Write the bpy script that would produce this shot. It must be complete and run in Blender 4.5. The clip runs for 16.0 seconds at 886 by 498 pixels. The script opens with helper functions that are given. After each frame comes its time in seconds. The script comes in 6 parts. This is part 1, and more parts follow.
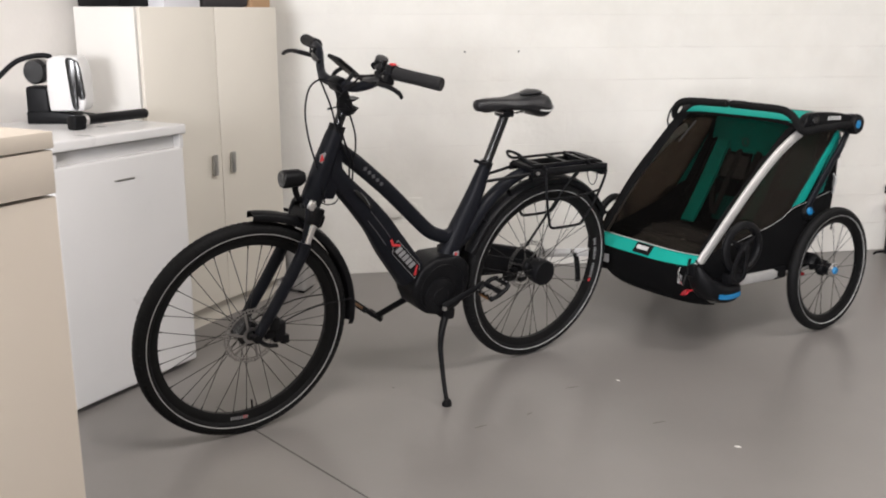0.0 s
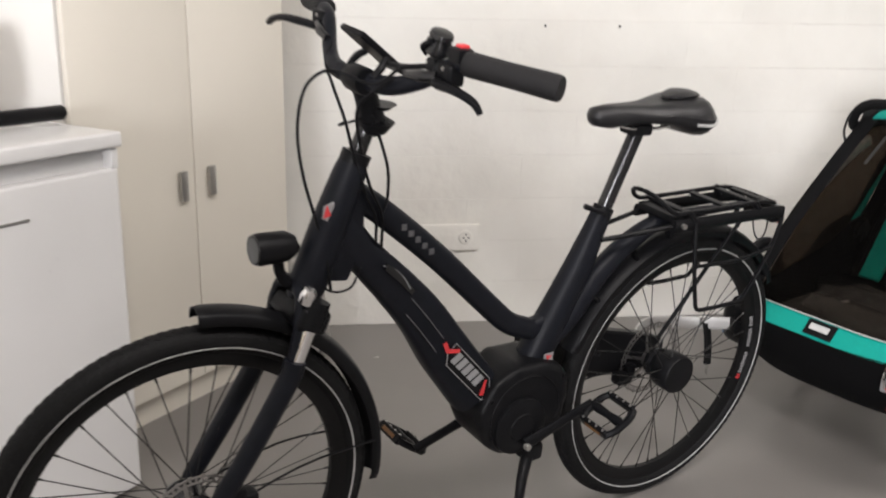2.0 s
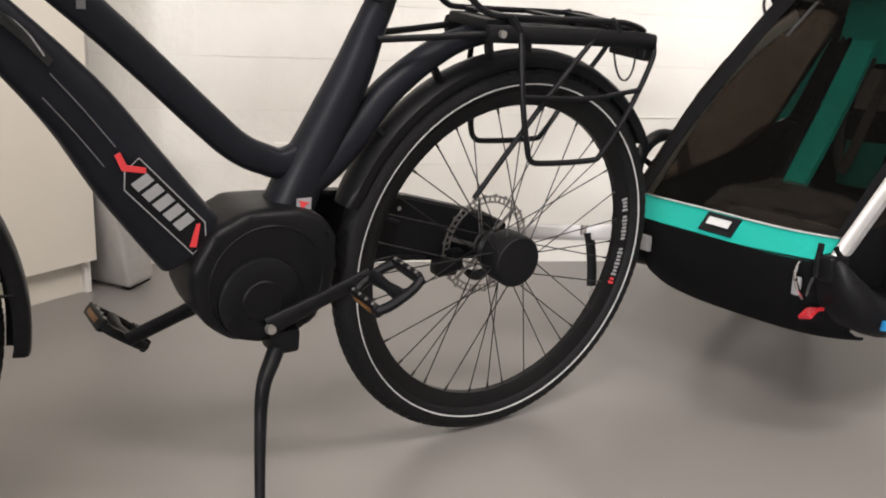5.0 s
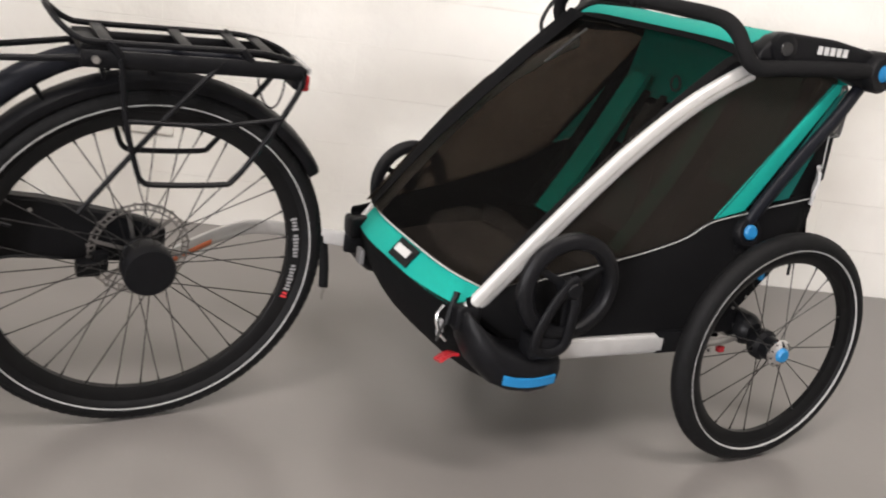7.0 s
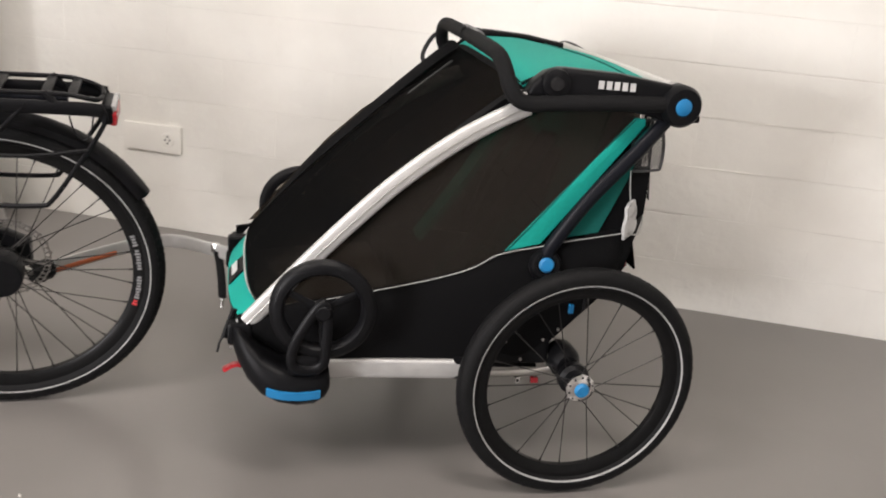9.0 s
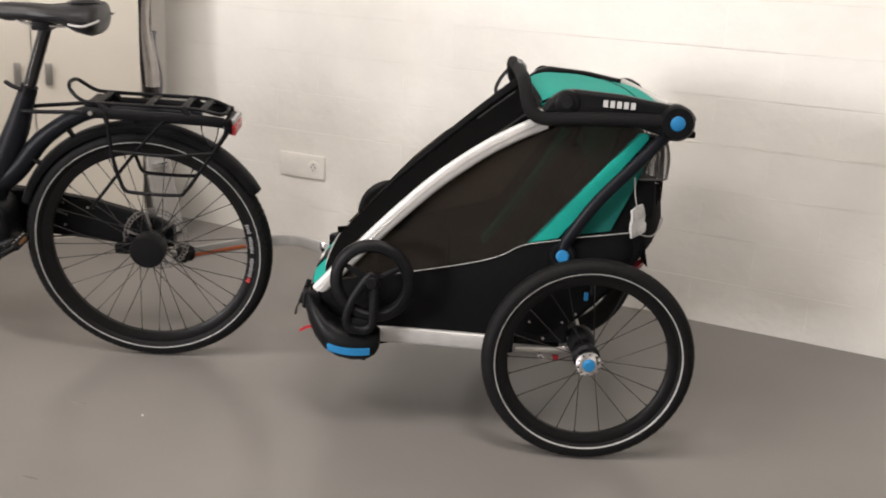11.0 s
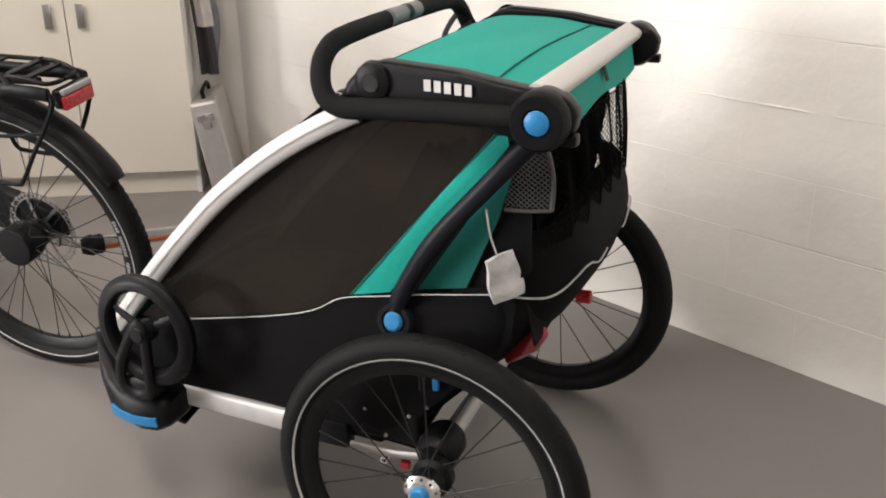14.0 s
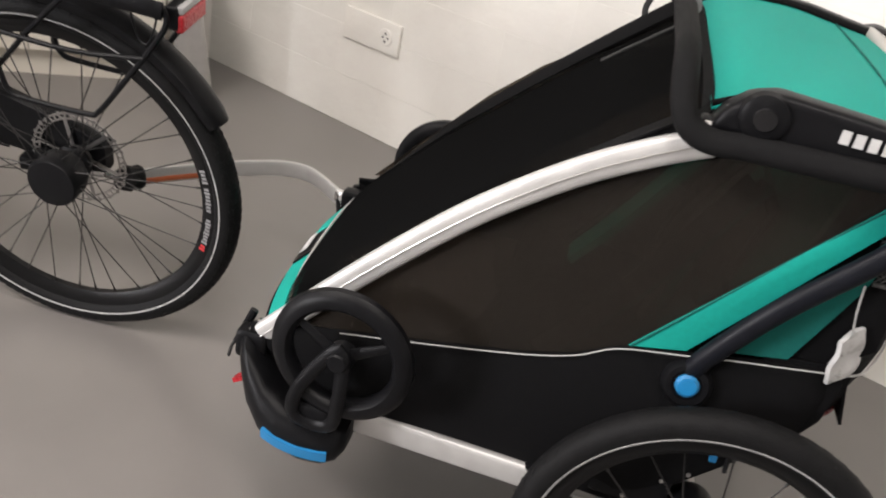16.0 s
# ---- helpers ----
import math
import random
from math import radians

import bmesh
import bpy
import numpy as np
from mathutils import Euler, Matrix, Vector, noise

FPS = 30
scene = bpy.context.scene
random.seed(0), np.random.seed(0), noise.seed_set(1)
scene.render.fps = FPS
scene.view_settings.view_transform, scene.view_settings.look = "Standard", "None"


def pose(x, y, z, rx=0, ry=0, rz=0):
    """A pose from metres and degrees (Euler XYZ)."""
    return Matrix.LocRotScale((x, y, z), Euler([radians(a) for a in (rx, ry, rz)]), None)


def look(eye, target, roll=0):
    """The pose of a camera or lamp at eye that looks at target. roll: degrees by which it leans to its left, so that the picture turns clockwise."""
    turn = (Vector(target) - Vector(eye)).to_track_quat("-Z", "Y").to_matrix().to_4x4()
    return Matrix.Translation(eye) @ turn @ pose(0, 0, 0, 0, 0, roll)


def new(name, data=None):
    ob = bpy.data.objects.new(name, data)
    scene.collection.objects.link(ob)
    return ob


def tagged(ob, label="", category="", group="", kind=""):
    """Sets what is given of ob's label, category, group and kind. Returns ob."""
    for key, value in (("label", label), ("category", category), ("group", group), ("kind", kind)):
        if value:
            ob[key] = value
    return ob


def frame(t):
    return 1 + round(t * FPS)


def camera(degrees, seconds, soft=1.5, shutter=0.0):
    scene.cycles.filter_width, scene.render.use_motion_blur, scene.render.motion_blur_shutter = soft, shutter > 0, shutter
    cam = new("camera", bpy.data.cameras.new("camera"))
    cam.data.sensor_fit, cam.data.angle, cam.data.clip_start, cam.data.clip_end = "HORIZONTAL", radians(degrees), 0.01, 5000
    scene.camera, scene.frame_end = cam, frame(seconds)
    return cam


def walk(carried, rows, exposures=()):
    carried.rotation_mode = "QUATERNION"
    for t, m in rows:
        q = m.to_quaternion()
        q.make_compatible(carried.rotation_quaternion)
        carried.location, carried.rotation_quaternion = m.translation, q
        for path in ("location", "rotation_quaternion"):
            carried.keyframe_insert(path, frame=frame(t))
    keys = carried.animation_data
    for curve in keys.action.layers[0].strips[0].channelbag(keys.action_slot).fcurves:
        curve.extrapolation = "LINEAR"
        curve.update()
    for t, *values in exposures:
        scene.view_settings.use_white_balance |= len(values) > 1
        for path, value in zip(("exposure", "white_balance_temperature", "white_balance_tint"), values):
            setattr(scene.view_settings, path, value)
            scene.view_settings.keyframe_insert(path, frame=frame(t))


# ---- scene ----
cam = camera(50.3, 16.0, soft=1.9, shutter=0.4)
PATH = [
    (0, (-0.021, -0.026, 1.308), (0.321, 1.882, 0.817), 0.1),
    (0.5, (-0.017, 0.311, 1.297), (0.321, 2.211, 0.773), -0.5),
    (1, (0.024, 0.65, 1.28), (0.291, 2.562, 0.757), 1.1),
    (1.5, (0.042, 0.995, 1.287), (0.299, 2.919, 0.806), 1.3),
    (2, (0.097, 1.269, 1.248), (0.365, 3.175, 0.705), 1.1),
    (2.3, (0.156, 1.418, 1.228), (0.515, 3.284, 0.605), 2.3),
    (2.5, (0.195, 1.475, 1.212), (0.627, 3.314, 0.554), 3.2),
    (3, (0.3, 1.575, 1.193), (0.842, 3.374, 0.506), 3.4),
    (3.2, (0.334, 1.597, 1.164), (0.913, 3.389, 0.491), 4.3),
    (5.3, (0.618, 1.704, 0.743), (0.879, 3.634, 0.288), 1.6),
    (5.5, (0.64, 1.734, 0.82), (0.921, 3.651, 0.323), 1.4),
    (6, (0.836, 1.694, 0.987), (1.104, 3.562, 0.325), 4.7),
    (6.5, (1.097, 1.586, 1.064), (1.323, 3.477, 0.452), 8.1),
    (7, (1.359, 1.626, 1.011), (1.516, 3.516, 0.377), 7.8),
    (7.5, (1.579, 1.662, 1.046), (1.643, 3.544, 0.372), 6.9),
    (8, (1.872, 1.62, 1.098), (1.823, 3.521, 0.479), 8.6),
    (8.5, (2.1, 1.664, 1.15), (1.879, 3.547, 0.514), 8.0),
    (9, (2.29, 1.613, 1.177), (1.916, 3.46, 0.506), 4.8),
    (9.5, (2.474, 1.411, 1.169), (1.935, 3.219, 0.504), 5.0),
    (9.7, (2.508, 1.293, 1.142), (2.016, 3.134, 0.535), 4.2),
    (11.8, (2.983, 1.416, 1.217), (2.017, 3.072, 0.647), 2.3),
    (12, (3.014, 1.552, 1.243), (2.063, 3.21, 0.654), 1.1),
    (12.5, (3.077, 1.88, 1.24), (1.952, 3.424, 0.648), 1.9),
    (13, (3.057, 2.18, 1.219), (1.865, 3.654, 0.581), 2.2),
    (13.5, (3.101, 2.412, 1.18), (1.8, 3.76, 0.477), 0.5),
    (14, (3.153, 2.602, 1.169), (1.809, 3.876, 0.413), -0.7),
    (14.5, (3.139, 2.617, 1.164), (1.765, 3.861, 0.412), 0.5),
    (15, (2.954, 2.55, 1.209), (1.616, 3.788, 0.384), 5.4),
    (15.5, (2.65, 2.394, 1.234), (1.493, 3.767, 0.352), 8.5),
    (16, (2.385, 2.388, 1.214), (1.464, 3.873, 0.242), 11.4),
]
walk(cam, [(t, look(eye, target, roll)) for t, eye, target, roll in PATH],
     [(0, -0.02, 6370, 10), (0.5, -0.04, 6370, 10), (1.5, -0.03, 6370, 10), (2, 0.03, 6400, 10), (3, 0.32, 6450, 10), (5.5, 0.43, 6580, 11), (7, 0.38, 6520, 11), (8, 0.30, 6560, 11), (9, 0.24, 6600, 11), (9.5, 0.21, 6650, 11), (12, 0.18, 6680, 11),
      (13, 0.15, 6700, 11), (13.5, 0.19, 6700, 11), (14, 0.40, 6680, 11), (14.5, 0.52, 6640, 11), (15.5, 0.44, 6560, 11), (16, 0.38, 6540, 11)])


# ---------------------------------------------------------------- light
WORLD = bpy.data.worlds.new("daylight")
scene.world = WORLD
WORLD.use_nodes = True
_sky = WORLD.node_tree.nodes.new("ShaderNodeTexSky")
_sky.sky_type, _sky.sun_disc = "NISHITA", False
_sky.sun_elevation, _sky.sun_rotation = radians(35), radians(200)
WORLD.node_tree.links.new(_sky.outputs[0], WORLD.node_tree.nodes["Background"].inputs[0])
WORLD.node_tree.nodes["Background"].inputs[1].default_value = 0.10


def area_lamp(name, at, target, wide, high, watts, colour):
    lamp = bpy.data.lights.new(name, "AREA")
    lamp.shape, lamp.size, lamp.size_y = "RECTANGLE", wide, high
    lamp.energy, lamp.color = watts, colour
    ob = new(name, lamp)
    ob.matrix_world = look(at, target)
    return ob


area_lamp("shopfront_daylight", (-3.3, -5.94, 1.80), (1.4, 4.6, 0.8), 2.3, 1.7, 610.0, (0.985, 0.972, 1.0))
area_lamp("ceiling_tube_light", (0.5, 1.3, 3.06), (0.5, 1.3, 0.0), 1.5, 0.6, 72.0, (1.0, 0.93, 0.88))
area_lamp("ceiling_tube_light", (2.6, 2.3, 3.06), (2.6, 2.3, 0.0), 1.5, 0.6, 46.0, (1.0, 0.93, 0.88))


# ---------------------------------------------------------------- materials
def material(name, colour, rough=0.5, metal=0.0, vary=0.12, scale=18.0, bump=0.0, bump_scale=120.0, alpha=1.0, spec=0.5,
             stain=0.0, stain_scale=2.0, stain_colour=None, per_piece=0.0, coat=0.0, rough_vary=0.08, detail=6.0, whole=False):
    """Principled surface with grain, larger stains and fine relief."""
    m = bpy.data.materials.new(name)
    m.use_nodes = True
    nt = m.node_tree
    n, link = nt.nodes, nt.links.new
    p = n["Principled BSDF"]
    p.inputs["Metallic"].default_value = metal
    p.inputs["Specular IOR Level"].default_value = spec
    p.inputs["Alpha"].default_value = alpha
    p.inputs["Coat Weight"].default_value = coat
    # whole: the pattern runs on across all pieces of one surface
    place = n.new("ShaderNodeNewGeometry").outputs["Position"] if whole else n.new("ShaderNodeTexCoord").outputs["Object"]
    grain = n.new("ShaderNodeTexNoise")
    grain.inputs["Scale"].default_value, grain.inputs["Detail"].default_value = scale, detail
    link(place, grain.inputs["Vector"])
    ramp = n.new("ShaderNodeMapRange")
    ramp.inputs["To Min"].default_value, ramp.inputs["To Max"].default_value = 1 - vary, 1 + vary
    ramp.inputs["From Min"].default_value, ramp.inputs["From Max"].default_value = 0.25, 0.75
    link(grain.outputs["Fac"], ramp.inputs["Value"])
    mul = n.new("ShaderNodeMix")
    mul.data_type, mul.blend_type = "RGBA", "MULTIPLY"
    mul.inputs["Factor"].default_value = 1.0
    mul.inputs["A"].default_value = (*colour, 1)
    link(ramp.outputs["Result"], mul.inputs["B"])
    out = mul.outputs["Result"]
    if stain:
        big = n.new("ShaderNodeTexNoise")
        big.inputs["Scale"].default_value, big.inputs["Detail"].default_value = stain_scale, 8.0
        big.inputs["Roughness"].default_value = 0.65
        link(place, big.inputs["Vector"])
        st = n.new("ShaderNodeMapRange")
        st.inputs["From Min"].default_value, st.inputs["From Max"].default_value = 0.48, 0.78
        st.inputs["To Max"].default_value = stain
        link(big.outputs["Fac"], st.inputs["Value"])
        mix = n.new("ShaderNodeMix")
        mix.data_type = "RGBA"
        link(st.outputs["Result"], mix.inputs["Factor"])
        link(out, mix.inputs["A"])
        mix.inputs["B"].default_value = (*(stain_colour or tuple(c * 0.6 for c in colour)), 1)
        out = mix.outputs["Result"]
    if per_piece:
        info = n.new("ShaderNodeObjectInfo")
        pr = n.new("ShaderNodeMapRange")
        pr.inputs["To Min"].default_value, pr.inputs["To Max"].default_value = 1 - per_piece, 1.0
        link(info.outputs["Random"], pr.inputs["Value"])
        pm = n.new("ShaderNodeMix")
        pm.data_type, pm.blend_type = "RGBA", "MULTIPLY"
        pm.inputs["Factor"].default_value = 1.0
        link(out, pm.inputs["A"])
        link(pr.outputs["Result"], pm.inputs["B"])
        out = pm.outputs["Result"]
    link(out, p.inputs["Base Color"])
    rr = n.new("ShaderNodeMapRange")
    rr.inputs["To Min"].default_value, rr.inputs["To Max"].default_value = max(0.02, rough - rough_vary), min(1.0, rough + rough_vary)
    link(grain.outputs["Fac"], rr.inputs["Value"])
    link(rr.outputs["Result"], p.inputs["Roughness"])
    if bump:
        fine = n.new("ShaderNodeTexNoise")
        fine.inputs["Scale"].default_value, fine.inputs["Detail"].default_value = bump_scale, 5.0
        link(place, fine.inputs["Vector"])
        b = n.new("ShaderNodeBump")
        b.inputs["Strength"].default_value, b.inputs["Distance"].default_value = bump, 0.004
        link(fine.outputs["Fac"], b.inputs["Height"])
        link(b.outputs["Normal"], p.inputs["Normal"])
    return m


def see_through(name, colour, cover, tint, rough):
    """A dark film or fine mesh: partly threads, partly tinted holes."""
    m = material(name, colour, rough, vary=0.1, spec=0.12)
    nt = m.node_tree
    mix, clear = nt.nodes.new("ShaderNodeMixShader"), nt.nodes.new("ShaderNodeBsdfTransparent")
    clear.inputs["Color"].default_value = (*tint, 1)
    mix.inputs["Fac"].default_value = cover
    nt.links.new(clear.outputs[0], mix.inputs[1])
    nt.links.new(nt.nodes["Principled BSDF"].outputs[0], mix.inputs[2])
    nt.links.new(mix.outputs[0], nt.nodes["Material Output"].inputs["Surface"])
    return m


PAINT = material("white_wall_paint", (0.815, 0.800, 0.754), 0.58, vary=0.04, scale=5, bump=0.9, bump_scale=22, stain=0.30, stain_scale=1.6, stain_colour=(0.67, 0.62, 0.55), per_piece=0.018, whole=True)
MORTAR = material("painted_mortar", (0.76, 0.735, 0.695), 0.7, vary=0.06, scale=30, bump=0.5, bump_scale=160, stain=0.7, stain_scale=2.6, stain_colour=(0.38, 0.35, 0.31), whole=True)
PLASTER = material("plaster_paint", (0.76, 0.73, 0.69), 0.6, vary=0.03, scale=6, bump=0.2, bump_scale=60, stain=0.12)
CEILING = material("ceiling_white", (0.78, 0.77, 0.75), 0.8, vary=0.03, bump=0.2)
FLOOR = material("grey_floor_paint", (0.197, 0.185, 0.176), 0.30, vary=0.07, scale=2.6, bump=0.04, bump_scale=45, stain=0.20, stain_scale=1.1, stain_colour=(0.24, 0.226, 0.216), rough_vary=0.03)
JOINT = material("floor_joint", (0.10, 0.095, 0.09), 0.8)
SCUFF = material("floor_scuff", (0.14, 0.13, 0.12), 0.5)
FLECK = material("floor_fleck", (0.6, 0.58, 0.55), 0.5)
LAMINATE = material("cream_laminate", (0.74, 0.70, 0.62), 0.42, vary=0.02, scale=4, bump=0.04, bump_scale=200)
LAMINATE_WHITE = material("white_laminate", (0.79, 0.775, 0.74), 0.4, vary=0.02, scale=4)
TAN = material("beige_laminate", (0.50, 0.445, 0.375), 0.45, vary=0.02, scale=4)
ENAMEL = material("white_enamel", (0.70, 0.695, 0.69), 0.30, vary=0.02, scale=5, bump=0.03, bump_scale=90)
SLOT = material("dark_slot", (0.03, 0.03, 0.03), 0.6)
STEEL = material("brushed_steel", (0.46, 0.45, 0.43), 0.38, metal=0.9, vary=0.06, scale=60)
ALU = material("brushed_aluminium", (0.54, 0.535, 0.525), 0.46, metal=0.45, vary=0.06, scale=40, bump=0.06, bump_scale=300)
ALU_DULL = material("dull_aluminium", (0.50, 0.49, 0.475), 0.40, metal=0.6, vary=0.08, scale=30, bump=0.1, bump_scale=60)
CHROME = material("polished_metal", (0.78, 0.78, 0.78), 0.14, metal=1.0, vary=0.04)
FRAME = material("matt_black_frame_paint", (0.0068, 0.0076, 0.0108), 0.42, spec=0.15, vary=0.2, scale=40, bump=0.05, bump_scale=500)
PLASTIC = material("black_plastic", (0.0052, 0.0053, 0.0062), 0.40, spec=0.13, vary=0.2, scale=60, bump=0.08, bump_scale=600)
GLOSS = material("gloss_black", (0.010, 0.010, 0.011), 0.18, vary=0.1)
RIM = material("black_rim_anodising", (0.0055, 0.0055, 0.0058), 0.38, spec=0.16, vary=0.15, scale=60)
RUBBER = material("tyre_rubber", (0.0072, 0.0072, 0.0076), 0.60, spec=0.13, vary=0.25, scale=70, bump=0.25, bump_scale=350)
GRIP = material("grip_rubber", (0.0095, 0.0092, 0.0100), 0.72, spec=0.3, vary=0.2, scale=90, bump=0.4, bump_scale=900)
FOAM = material("black_foam", (0.0070, 0.0070, 0.0075), 0.8, spec=0.15, vary=0.2, scale=120, bump=0.35, bump_scale=800)
REFLEX = material("reflective_stripe", (0.40, 0.40, 0.395), 0.4, vary=0.15, scale=30)
PRINT_WHITE = material("white_print", (0.50, 0.50, 0.495), 0.5, vary=0.08, scale=60)
PRINT_GREY = material("grey_print", (0.24, 0.24, 0.245), 0.45, vary=0.05)
PRINT_DIM = material("dim_print", (0.085, 0.085, 0.09), 0.45, vary=0.05)
PRINT_RED = material("red_print", (0.55, 0.035, 0.04), 0.45, vary=0.05)
LEATHER = material("saddle_leather", (0.010, 0.010, 0.0115), 0.40, spec=0.4, vary=0.2, scale=50, bump=0.15, bump_scale=260)
SPOKE = material("black_spoke", (0.018, 0.0175, 0.017), 0.4, metal=0.4)
ROTOR = material("brake_rotor_steel", (0.30, 0.29, 0.28), 0.36, metal=0.9)
AMBER_DULL = material("dull_amber_reflector", (0.13, 0.055, 0.012), 0.4, vary=0.2, scale=80)
RED_LENS = material("red_lens", (0.40, 0.018, 0.026), 0.28, vary=0.1, scale=200)
DARK_RED = material("dark_red_reflector", (0.26, 0.016, 0.022), 0.22, vary=0.15, scale=120)
CLEAR_LENS = material("clear_lens", (0.30, 0.30, 0.30), 0.15, vary=0.1)
DARK_LENS = material("dark_lens_glass", (0.035, 0.037, 0.037), 0.12, vary=0.2)
GREEN = material("green_nylon", (0.004, 0.300, 0.246), 0.72, spec=0.22, vary=0.07, scale=140, bump=0.25, bump_scale=600, stain=0.25, stain_scale=6, stain_colour=(0.007, 0.24, 0.19))
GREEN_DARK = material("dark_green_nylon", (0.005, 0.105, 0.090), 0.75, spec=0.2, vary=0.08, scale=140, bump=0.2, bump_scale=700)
CLOTH = material("black_nylon", (0.0046, 0.0046, 0.0051), 0.75, spec=0.08, vary=0.2, scale=120, bump=0.3, bump_scale=500, stain=0.4, stain_scale=4, stain_colour=(0.0055, 0.0055, 0.006))
WEB = material("black_webbing", (0.018, 0.018, 0.018), 0.8, vary=0.2, scale=300, bump=0.3, bump_scale=900)
FILM = see_through("tinted_window_film", (0.006, 0.0055, 0.005), 0.09, (0.80, 0.765, 0.73), 0.30)
SCREEN = see_through("black_mesh_screen", (0.024, 0.0205, 0.0172), 0.56, (0.66, 0.60, 0.54), 0.7)
NET = material("black_net", (0.0045, 0.0045, 0.0045), 0.8, spec=0.08)
NET_GREY = material("dark_grey_net", (0.075, 0.075, 0.078), 0.6)
PIPING = material("grey_reflective_piping", (0.40, 0.40, 0.39), 0.5, vary=0.1, scale=60)
BLUE = material("blue_plastic", (0.010, 0.168, 0.385), 0.40, vary=0.08, scale=30, bump=0.05, bump_scale=300)
SLEEVE = material("grey_sleeve", (0.16, 0.16, 0.163), 0.55, vary=0.1, scale=80)
GREYBAR = material("grey_reflective_bar", (0.50, 0.485, 0.465), 0.45, vary=0.04)
SEAT_GREY = material("grey_seat_fabric", (0.055, 0.054, 0.053), 0.85, vary=0.2, scale=150, bump=0.3, bump_scale=600)
PLASTIC_BAG = material("clear_plastic_bag", (0.5, 0.5, 0.5), 0.14, vary=0.1, alpha=0.07, bump=1.0, bump_scale=28)
POUCH = material("white_plastic_pouch", (0.50, 0.50, 0.495), 0.28, vary=0.10, scale=40, bump=0.9, bump_scale=40)
ORANGE = material("orange_strap", (0.46, 0.12, 0.045), 0.6, vary=0.1, scale=200)
CARDBOARD = material("cardboard", (0.42, 0.27, 0.15), 0.8, vary=0.08, scale=20)
GREY_CLOTH = material("grey_cloth", (0.16, 0.165, 0.19), 0.85, vary=0.2, scale=30, bump=0.3, bump_scale=200)
DARK_CLOTH = material("dark_cloth", (0.035, 0.03, 0.032), 0.85, vary=0.2, scale=40, bump=0.3, bump_scale=200)
PALE_CLOTH = material("pale_cloth", (0.50, 0.47, 0.45), 0.85, vary=0.12, scale=30, bump=0.3, bump_scale=200)
LIGHT_BOX = material("grey_white_card", (0.62, 0.62, 0.65), 0.5, vary=0.04)


# ---------------------------------------------------------------- mesh tools
def catmull(pts, steps, closed=False):
    pts = [Vector(p) for p in pts]
    if steps <= 1 or len(pts) < 3:
        return pts
    n, out = len(pts), []
    for i in range(n if closed else n - 1):
        p0 = pts[(i - 1) % n] if closed or i > 0 else pts[0] * 2 - pts[1]
        p1, p2 = pts[i], pts[(i + 1) % n]
        p3 = pts[(i + 2) % n] if closed or i + 2 < n else pts[-1] * 2 - pts[-2]
        for k in range(steps):
            t = k / steps
            out.append(0.5 * (2 * p1 + (p2 - p0) * t + (2 * p0 - 5 * p1 + 4 * p2 - p3) * t * t + (3 * p1 - p0 - 3 * p2 + p3) * t ** 3))
    if not closed:
        out.append(pts[-1])
    return out


def flat(v, power):
    return v if power == 2.0 else math.copysign(abs(v) ** (2.0 / power), v)


def tube(pts, r, seg=10, smooth=5, closed=False, up=(0, 1, 0), squash=1.0, bm=None, power=2.0):
    """A round bar along a line; r one radius or one for each point; squash: the ratio of its width along up."""
    bm = bm or bmesh.new()
    n0 = len(pts)
    path = catmull(pts, smooth, closed)
    radii = [r] * n0 if isinstance(r, (int, float)) else list(r)
    count = len(path)
    span = n0 if closed else n0 - 1
    rings = []
    up = Vector(up)
    for i, p in enumerate(path):
        a = path[(i - 1) % count] if closed or i else path[0]
        b = path[(i + 1) % count] if closed or i + 1 < count else path[-1]
        t = (b - a).normalized()
        side = t.cross(up)
        if side.length < 1e-4:
            side = t.cross(Vector((0.3, 0.2, 1)))
        side.normalize()
        top = side.cross(t).normalized()
        f = min(i / max(1, (count if closed else count - 1)) * span, span - 1e-6)
        k = int(f)
        rad = radii[k] + (radii[(k + 1) % n0] - radii[k]) * (f - k)
        rings.append([bm.verts.new(p + side * (rad * flat(math.cos(q), power)) + top * (rad * squash * flat(math.sin(q), power))) for q in (2 * math.pi * (j + 0.5) / seg for j in range(seg))])
    for i in range(count if closed else count - 1):
        u, v = rings[i], rings[(i + 1) % count]
        for j in range(seg):
            bm.faces.new((u[j], u[(j + 1) % seg], v[(j + 1) % seg], v[j]))
    if not closed:
        bm.faces.new(list(reversed(rings[0])))
        bm.faces.new(rings[-1])
    return bm


def lathe(profile, seg=48, closed=False, m=None, bm=None):
    """Turns a profile of (radius, y) round the y axis."""
    bm = bm or bmesh.new()
    rings = []
    for r, y in profile:
        if r < 1e-5:
            rings.append([bm.verts.new((0, y, 0))])
        else:
            rings.append([bm.verts.new((r * math.cos(a), y, r * math.sin(a))) for a in (2 * math.pi * j / seg for j in range(seg))])
    new_verts = [v for ring in rings for v in ring]
    n = len(rings)
    for i in range(n if closed else n - 1):
        u, v = rings[i], rings[(i + 1) % n]
        for j in range(seg):
            k = (j + 1) % seg
            if len(u) == 1 and len(v) == 1:
                continue
            if len(u) == 1:
                bm.faces.new((u[0], v[j], v[k]))
            elif len(v) == 1:
                bm.faces.new((u[j], v[0], u[k]))
            else:
                bm.faces.new((u[j], v[j], v[k], u[k]))
    if m is not None:
        bmesh.ops.transform(bm, matrix=m, verts=new_verts)
    return bm


